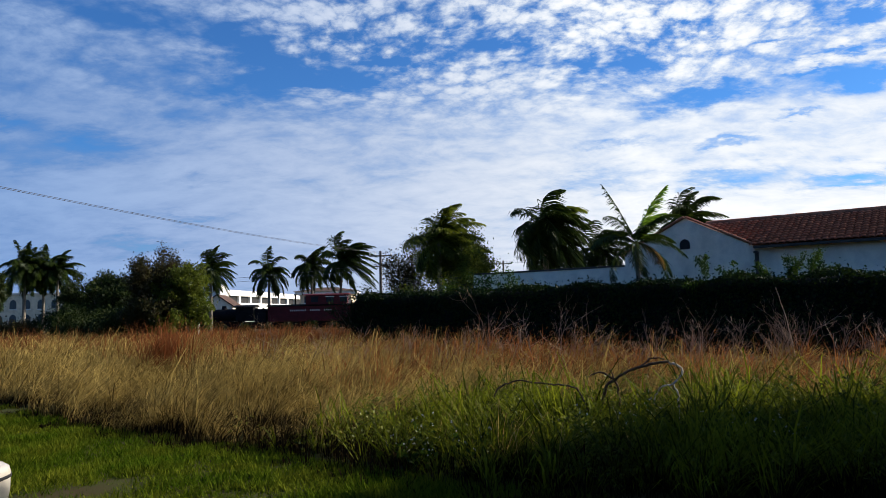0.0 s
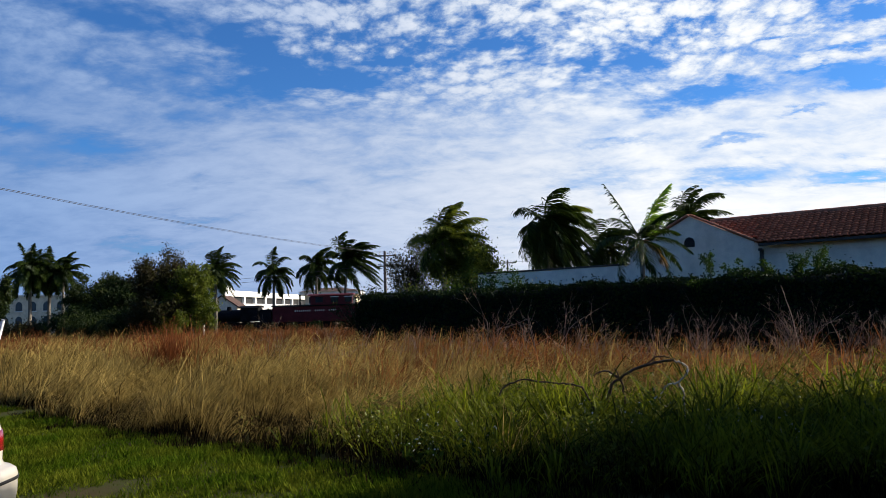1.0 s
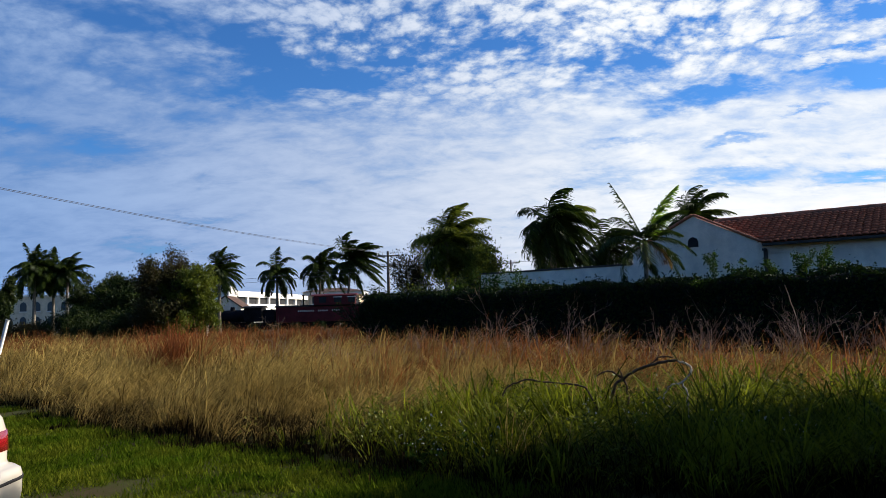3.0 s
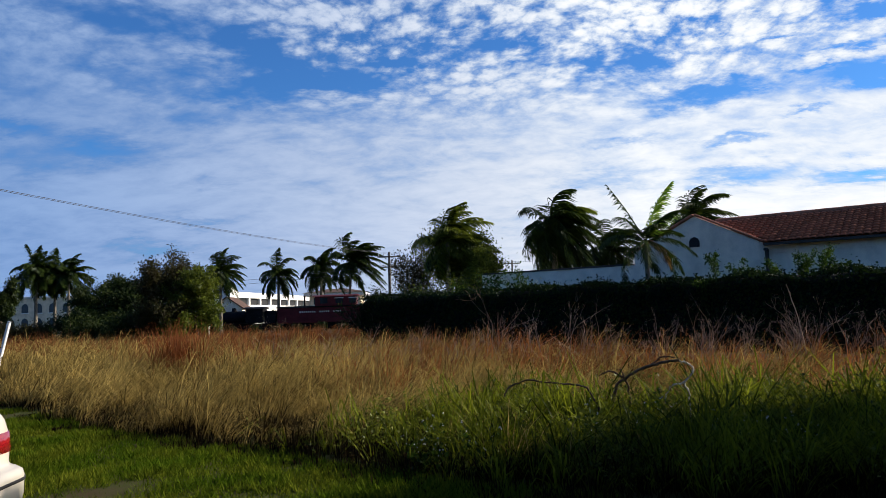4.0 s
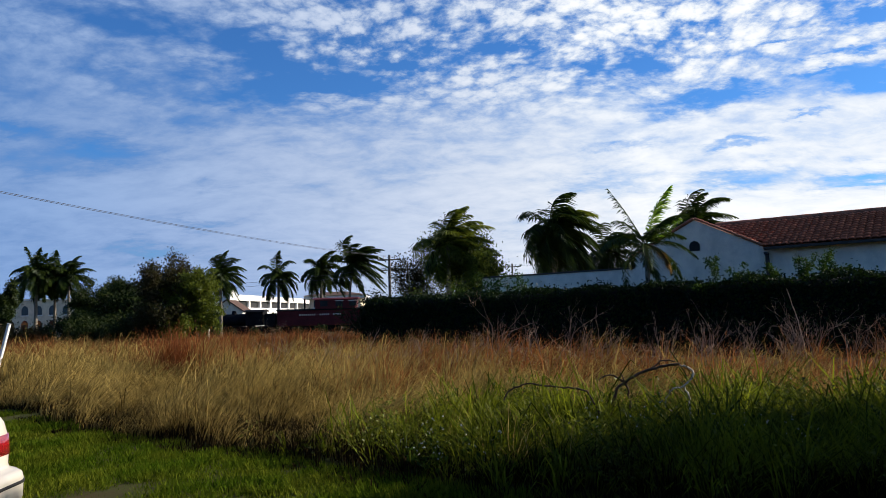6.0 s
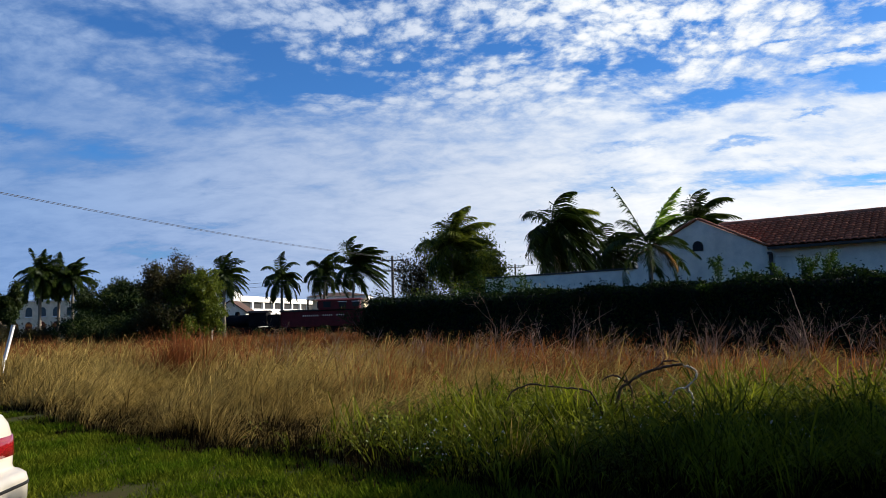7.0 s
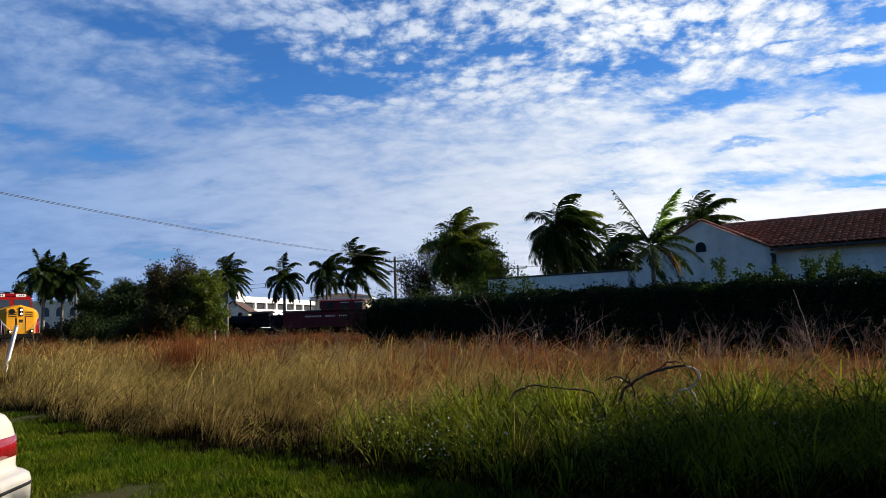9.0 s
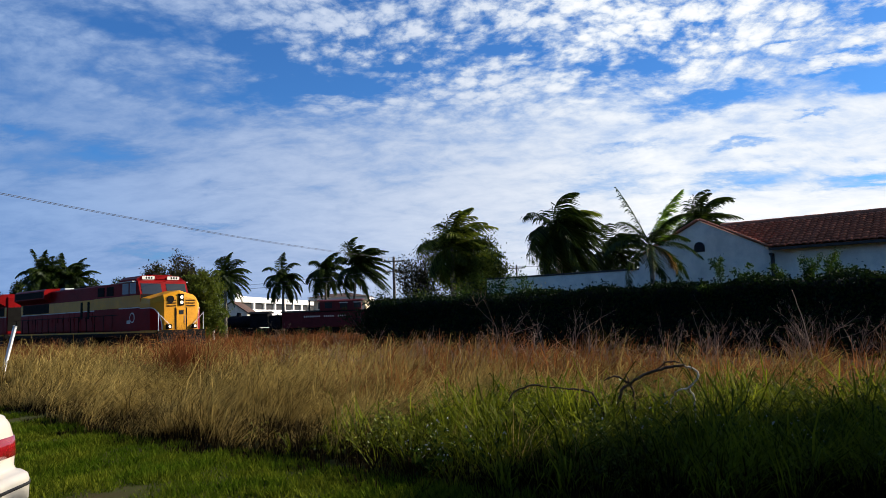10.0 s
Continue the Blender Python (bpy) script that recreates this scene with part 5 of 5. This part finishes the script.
        # the black also paints the shadow below the radiator wing
        part("shadow_screen", boxed(-20.5, -15.9, sd * 1.03 - 0.012, sd * 1.03 + 0.012, 2.75, 3.4), M_lblk, t, "air intake screen, black to paint the shade under the wing")
        # handrails
        for i in range(15):
            part("handrail_post", cyl(bmesh.new(), (-20.6 + i * 1.15, sd * 1.44, 1.36), (-20.6 + i * 1.15, sd * 1.44, 2.33), 0.02, 6), M_lblk, t)
        part("handrail", cyl(bmesh.new(), (-21.0, sd * 1.44, 2.33), (-4.5, sd * 1.44, 2.33), 0.02, 6), M_lblk, t)
        part("handrail", cyl(bmesh.new(), (-0.3, sd * 1.38, 1.36), (-0.3, sd * 1.38, 2.35), 0.022, 6), M_lgrey, t)
        part("handrail", cyl(bmesh.new(), (-0.3, sd * 1.38, 2.3), (-0.3, sd * 0.55, 1.5), 0.02, 6), M_lgrey, t)
    part("exhaust", boxed(-12.6, -11.6, -0.4, 0.4, 4.25, 4.44, 0.03), M_lblk, t)
    part("roof_box", boxed(-14.4, -13.6, -0.95, -0.3, 4.25, 4.38, 0.03), M_lgrey, t, "pale roof box")
    # black panel paints the lower hood end as unlit
    part("end_shade_panel", boxed(-21.03, -21.001, -0.98, 0.98, 1.62, 3.42, 0.01), M_lblk, t, "black panel painted as shade on the lower hood end")
    part("end_lamp", boxed(-21.06, -21.0, -0.15, 0.15, 3.9, 4.15, 0.02), M_lgrey, t)
    # fuel tank and bogies
    part("fuel_tank", prism([(-1.35, 0.45), (1.35, 0.45), (1.45, 0.7), (1.45, 1.015), (-1.45, 1.015), (-1.45, 0.7)], -14.2, -8.4, "x"), M_lblk, t, "black fuel tank")
    for c in (-4.6, -17.6):
        bg = part("bogie", boxed(c - 2.4, c + 2.4, -0.6, 0.6, 0.55, 1.0), M_lblk, t, "three-axle bogie")
        for sd in (-1, 1):
            part("side_frame", prism([(c - 2.5, 0.7), (c - 2.0, 0.45), (c + 2.0, 0.45), (c + 2.5, 0.7), (c + 2.3, 1.0), (c - 2.3, 1.0)], sd * 1.08 - 0.1, sd * 1.08 + 0.1), M_lblk, bg)
            for i in (-1.85, 0, 1.85):
                part("wheel", cyl(bmesh.new(), (c + i, sd * 0.70, 0.53), (c + i, sd * 0.84, 0.53), 0.53, 20), M_steel, bg)
    return t


loco = diesel()
loco_two = copy_thing(loco, pose(0, 0, 0))
tagged(loco_two, "red and yellow diesel locomotive coupled behind, facing backwards", "locomotive")

# ---- car ----


def plan_ring(xf, xr, half, r, n=6):
    """A rounded rectangle in plan from the front xf to the rear xr."""
    pts = []
    for cx, cy, a0 in ((xr - r, half - r, 0), (xf + r, half - r, 90), (xf + r, -half + r, 180), (xr - r, -half + r, 270)):
        for i in range(n + 1):
            a = radians(a0 + 90 * i / n)
            pts.append((cx + r * math.cos(a), cy + r * math.sin(a)))
    return pts


def loft(levels, cap=True):
    bm = bmesh.new()
    rings = [[bm.verts.new((x, y, z)) for x, y in plan_ring(xf, xr, half, r)] for z, xf, xr, half, r in levels]
    for A, B in zip(rings, rings[1:]):
        n = len(A)
        for i in range(n):
            bm.faces.new((A[i], A[(i + 1) % n], B[(i + 1) % n], B[i]))
    if cap:
        bm.faces.new(rings[0][::-1])
        bm.faces.new(rings[-1])
    return bm


def sedan(x, y, rz):
    t = thing("car", pose(x, y, 0, 0, 0, rz), "champagne-white sedan parked on the grass, red tail lamps", "car")
    body = [(0.20, -4.66, -0.10, 0.80, 0.22), (0.30, -4.74, -0.02, 0.86, 0.24), (0.42, -4.78, 0.0, 0.875, 0.25), (0.545, -4.78, 0.0, 0.88, 0.25), (0.585, -4.76, -0.012, 0.88, 0.25),
            (0.605, -4.72, -0.05, 0.875, 0.24), (0.617, -4.68, -0.105, 0.87, 0.22), (0.64, -4.66, -0.125, 0.87, 0.20), (0.75, -4.60, -0.128, 0.875, 0.19), (0.86, -4.3, -0.14, 0.87, 0.19),
            (0.94, -3.9, -0.160, 0.86, 0.19), (1.00, -3.75, -0.19, 0.84, 0.20), (1.035, -3.65, -0.24, 0.81, 0.22), (1.05, -3.6, -0.34, 0.76, 0.24)]
    part("body", loft(body), M_carpaint, t, "champagne-white body", True)
    green = [(1.045, -3.45, -0.75, 0.76, 0.15), (1.15, -3.2, -0.95, 0.72, 0.15), (1.38, -2.7, -1.45, 0.60, 0.18)]
    part("glass", loft(green), M_glass, t, "dark tinted windows", True)
    part("roof", loft([(1.375, -2.75, -1.40, 0.61, 0.18), (1.42, -2.6, -1.55, 0.56, 0.2), (1.435, -2.45, -1.7, 0.48, 0.2)]), M_carpaint, t, "", True)
    part("bumper_strip", loft([(0.515, -4.786, 0.006, 0.886, 0.254), (0.537, -4.786, 0.006, 0.886, 0.254)]), M_rubber, t, "thin black bumper strip", True)
    # tail lamps wrap round both rear corners
    for sd in (1, -1):
        for z0, z1, m_, nm, lo_, hi_ in ((0.715, 0.855, M_tail, "tail_lamp", -0.36, 9), (0.735, 0.80, M_tailwhite, "reversing_lens", -0.30, -0.16)):
            ring0, ring1 = plan_ring(-4.6, -0.118, 0.883, 0.20, 10), plan_ring(-4.6, -0.124, 0.880, 0.20, 10)
            off = 0.004 if nm == "reversing_lens" else 0.0
            ids = [i for i, p in enumerate(ring0) if p[1] * sd > 0.32 and p[0] > lo_ - 0.02 and p[0] < hi_ + 0.02]
            if nm == "tail_lamp":
                pts0 = [(-0.42, sd * 0.885)] + [ring0[i] for i in (ids if sd < 0 else ids[::-1])] + [(-0.118, sd * 0.30)]
            else:
                pts0 = [(-0.34, sd * 0.889), (-0.20, sd * 0.868)]
            bm = bmesh.new()
            lo = [bm.verts.new((a + off, b + sd * off, z0)) for a, b in pts0]
            hi = [bm.verts.new((a - 0.012 + off, b - sd * 0.003 + sd * off, z1)) for a, b in pts0]
            for i in range(len(pts0) - 1):
                bm.faces.new((lo[i], lo[i + 1], hi[i + 1], hi[i]))
            ex = bmesh.ops.extrude_face_region(bm, geom=bm.faces[:])
            bmesh.ops.translate(bm, verts=[v for v in ex["geom"] if isinstance(v, bmesh.types.BMVert)], vec=(-0.02, -sd * 0.02, 0))
            part(nm, bm, m_, t, "glossy red wrap-round tail lamp" if nm == "tail_lamp" else "clear lens", True)
    part("plate", boxed(-0.115, -0.105, -0.16, 0.16, 0.70, 0.85), M_letter, t, "plain pale plate")
    for wx in (-0.95, -3.75):
        for sd in (-1, 1):
            wh = part("wheel", cyl(bmesh.new(), (wx, sd * 0.68, 0.31), (wx, sd * 0.885, 0.31), 0.31, 24), M_rubber, t, "black tyre")
            part("rim", cyl(bmesh.new(), (wx, sd * 0.80, 0.31), (wx, sd * 0.893, 0.31), 0.2, 18), M_chrome, wh)
    return t


sedan(-2.98, 4.75, 4.0)

# ---- small things in the grass ----


def stick(name, limbs, material, label, category):
    """A branch of several limbs; each limb: points and the radii at its ends."""
    pieces = []
    for pts, r0, r1 in limbs:
        pts = np.array(pts, dtype=float)
        s = np.linspace(0, len(pts) - 1, (len(pts) - 1) * 4 + 1)
        fine_ = np.column_stack([np.interp(s, np.arange(len(pts)), pts[:, i]) for i in range(3)])
        fine_[1:-1] = (fine_[:-2] + fine_[1:-1] * 2 + fine_[2:]) / 4 + rng.normal(0, 0.006, fine_[1:-1].shape)
        pieces.append(ring_tube(fine_, np.linspace(r0, r1, len(fine_)) * rng.uniform(0.85, 1.15, len(fine_)), 7))
    return tagged(arr_part(name, *joined(pieces), material, None, "", True), label, category)


Y_ = 8.9
stick("fallen_branch", [([(2.0, Y_ + .2, 0.0), (2.02, Y_ + .1, 0.40), (2.06, Y_, 0.70), (2.22, Y_, 0.79), (2.4, Y_, 0.88), (2.58, Y_ - .1, 0.95), (2.8, Y_ - .1, 0.97)], 0.020, 0.015),
                        ([(1.86, Y_, 0.80), (1.96, Y_, 0.86), (2.05, Y_, 0.84), (2.20, Y_, 0.76)], 0.006, 0.016), ([(2.12, Y_, 0.88), (2.22, Y_, 0.66), (2.22, Y_, 0.45)], 0.010, 0.016),
                        ([(2.5, Y_, .92), (2.62, Y_ - .1, 1.02), (2.75, Y_ - .1, 1.0)], 0.012, 0.008)],
      mat("dark_dead_wood", (0.10, 0.062, 0.04), 0.9, 0.5, 8, 0.5), "dark dead branch sticking out of the tall grass", "branch")
stick("bleached_branch", [([(2.8, Y_ - .1, 0.965), (2.92, Y_ - .1, 0.92), (2.97, Y_ - .1, 0.85), (2.92, Y_ - .1, 0.77), (2.83, Y_ - .1, 0.70)], 0.015, 0.012),
                          ([(2.83, Y_ - .1, 0.70), (2.68, Y_ - .15, 0.68), (2.61, Y_ - .15, 0.58), (2.59, Y_ - .15, 0.48), (2.67, Y_ - .15, 0.43), (2.73, Y_ - .15, 0.48)], 0.010, 0.006),
                          ([(2.85, Y_ - .1, 0.70), (2.88, Y_ - .15, 0.57), (2.88, Y_ - .15, 0.30), (2.87, Y_ - .1, 0.0)], 0.012, 0.008)],
      M_deadwood, "bleached, hooked piece of dead branch in the grass", "branch")
stick("twig", [([(0.72, 8.9, 0.60), (0.81, 8.9, 0.74), (1.0, 8.9, 0.78), (1.27, 8.9, 0.75), (1.5, 8.9, 0.72), (1.72, 8.9, 0.68), (1.85, 8.9, 0.4)], 0.009, 0.012)],
      mat("dark_twig", (0.05, 0.035, 0.025), 0.9, 0.4, 9, 0.3), "long thin dark twig lying over the grass", "twig")

post = thing("marker_post", pose(-12.07, 20, 0), "leaning white-painted marker post", "post")
part("post", cyl(bmesh.new(), (0, 0, -0.1), (0.44, 0, 1.76), 0.048, 12), M_pvc, post)
part("post_cap", cyl(bmesh.new(), (0.438, 0, 1.75), (0.446, 0, 1.785), 0.052, 12), M_galv, post)
post = thing("pale_post", pose(-18.2, 58, 0), "slim pale post beside the trees", "post")
part("post", cyl(bmesh.new(), (0, 0, -0.1), (0.15, 0, 3.4), 0.08, 10, 0.06), M_pvc, post)


def dry_weed(x, y, h, seed):
    """A dead branching weed: thin stems that fork and spread."""
    out = []

    def grow(p, d, ln, r, depth):
        pts, rr, e = limb(p, d, ln, r, r * 0.55, 0.10, 5, 0.02)
        v_, f_ = ring_tube(pts, rr, 3)
        out.append((v_, f_))
        if depth:
            for _ in range(3 if depth > 1 else 4):
                grow(pts[int(rng.integers(2, 6))], e + rng.normal(0, 0.55, 3) + (0, 0, 0.15), ln * rng.uniform(0.35, 0.6), r * 0.5, depth - 1)
    for _ in range(5):
        grow((rng.normal(0, 0.06), rng.normal(0, 0.06), -0.03), (rng.normal(0.1, 0.25), rng.normal(0, 0.2), 1), h * rng.uniform(0.55, 0.75), 0.009, 3)
    t = arr_part("dry_weed", *joined(out), M_weed)
    t.matrix_basis = pose(x, y, 0)
    return tagged(t, "dead, leafless branching weed stalks", "weed", "dead weeds")


for i, (x, y, h) in enumerate(((1.0, 17, 1.95), (2.3, 17, 1.9), (-0.8, 17, 1.6), (3.6, 17, 1.5), (2.8, 16.4, 1.3), (5.9, 17, 1.5), (7.9, 16.5, 1.6), (9.3, 17, 1.5), (7.1, 17.3, 1.35), (-1.7, 17.5, 1.45),
                                (1.6, 16.6, 1.6), (0.5, 17.4, 1.5), (3.1, 17.2, 1.7), (4.9, 16.6, 1.4), (6.2, 17.3, 1.6), (8.2, 17.0, 1.7), (7.5, 16.2, 1.3), (9.8, 16.6, 1.5), (-0.3, 17.6, 1.5), (-2.4, 17.2, 1.4), (5.5, 16.2, 1.2),
                                (4.4, 17, 1.35), (-3.8, 17, 1.4), (-3.0, 17.6, 1.3), (6.5, 16.5, 1.3), (8.6, 17.2, 1.5), (0.2, 16.8, 1.3), (5.2, 17.5, 1.3), (10.3, 17, 1.4))):
    dry_weed(x, y, h, i)
stick("cane", [([(7.85, 16.0, 0.5), (7.72, 16.0, 1.3), (7.52, 16.0, 2.0)], 0.014, 0.008)], M_weed, "single leaning dry cane", "weed")


def flower_weed(x, y, h):
    t = thing("flowering_weed", pose(x, y, 0), "small weed with tiny white flowers", "weed")
    st, pts = [], []
    for _ in range(6):
        p, r, e = limb((0, 0, -0.02), (rng.normal(0, 0.3), rng.normal(0, 0.3), 1), h * rng.uniform(0.6, 1.1), 0.004, 0.002, 0.1)
        st.append(ring_tube(p, r, 3))
        pts += [p[-1], p[-2]]
    arr_part("stem", *joined(st), M_green, t)
    c = np.repeat(np.array(pts), 3, 0) + rng.normal(0, 0.012, (len(pts) * 3, 3))
    arr_part("flowers", *leaf_cards(c, 0.020, 0.9), M_flower, t, "tiny white petals")["kind"] = "stuff"
    c = np.repeat(np.array(pts), 10, 0) * rng.uniform(0.2, 1, (len(pts) * 10, 1)) + rng.normal(0, 0.03, (len(pts) * 10, 3))
    arr_part("leaves", *leaf_cards(c, 0.07, 0.5), M_shrub, t)["kind"] = "stuff"


for x, y, h in ((-0.08, 7.9, 0.55), (-0.2, 7.5, 0.45), (0.3, 7.6, 0.5), (2.3, 8.2, 0.7), (2.9, 7.4, 0.6), (1.6, 8.0, 0.6), (3.4, 7.0, 0.6)):
    flower_weed(x, y, h)

# ---- motion ----


def motions():
    speed, step = 23.8, 0.5
    ahead = 0.35
    for ob, back, flip in ((loco, 0.0, 0), (loco_two, 44.7, 180)):
        rows = []
        for i in range(21):
            p = TRACK_P + TRACK_U * (speed * (i * step - 10) + ahead - back)
            rows.append((i * step, pose(p.x, p.y, 0.12, 0, 0, turn_deg + flip)))
        walk(ob, rows)
    for ob, top, size, phase, pace in SWAY:
        walk(ob, [(i * 0.5, pose(*top, 1.2 * size * math.sin(phase + i * 0.5 * 2.1 * pace), size * (2.0 * math.sin(phase * 1.7 + i * 0.5 * 2.7 * pace) + 0.8 * math.sin(phase + i * 0.5 * 5.3)),
                                          1.5 * size * math.sin(phase + 1 + i * 0.5 * 1.7 * pace))) for i in range(21)])


motions()
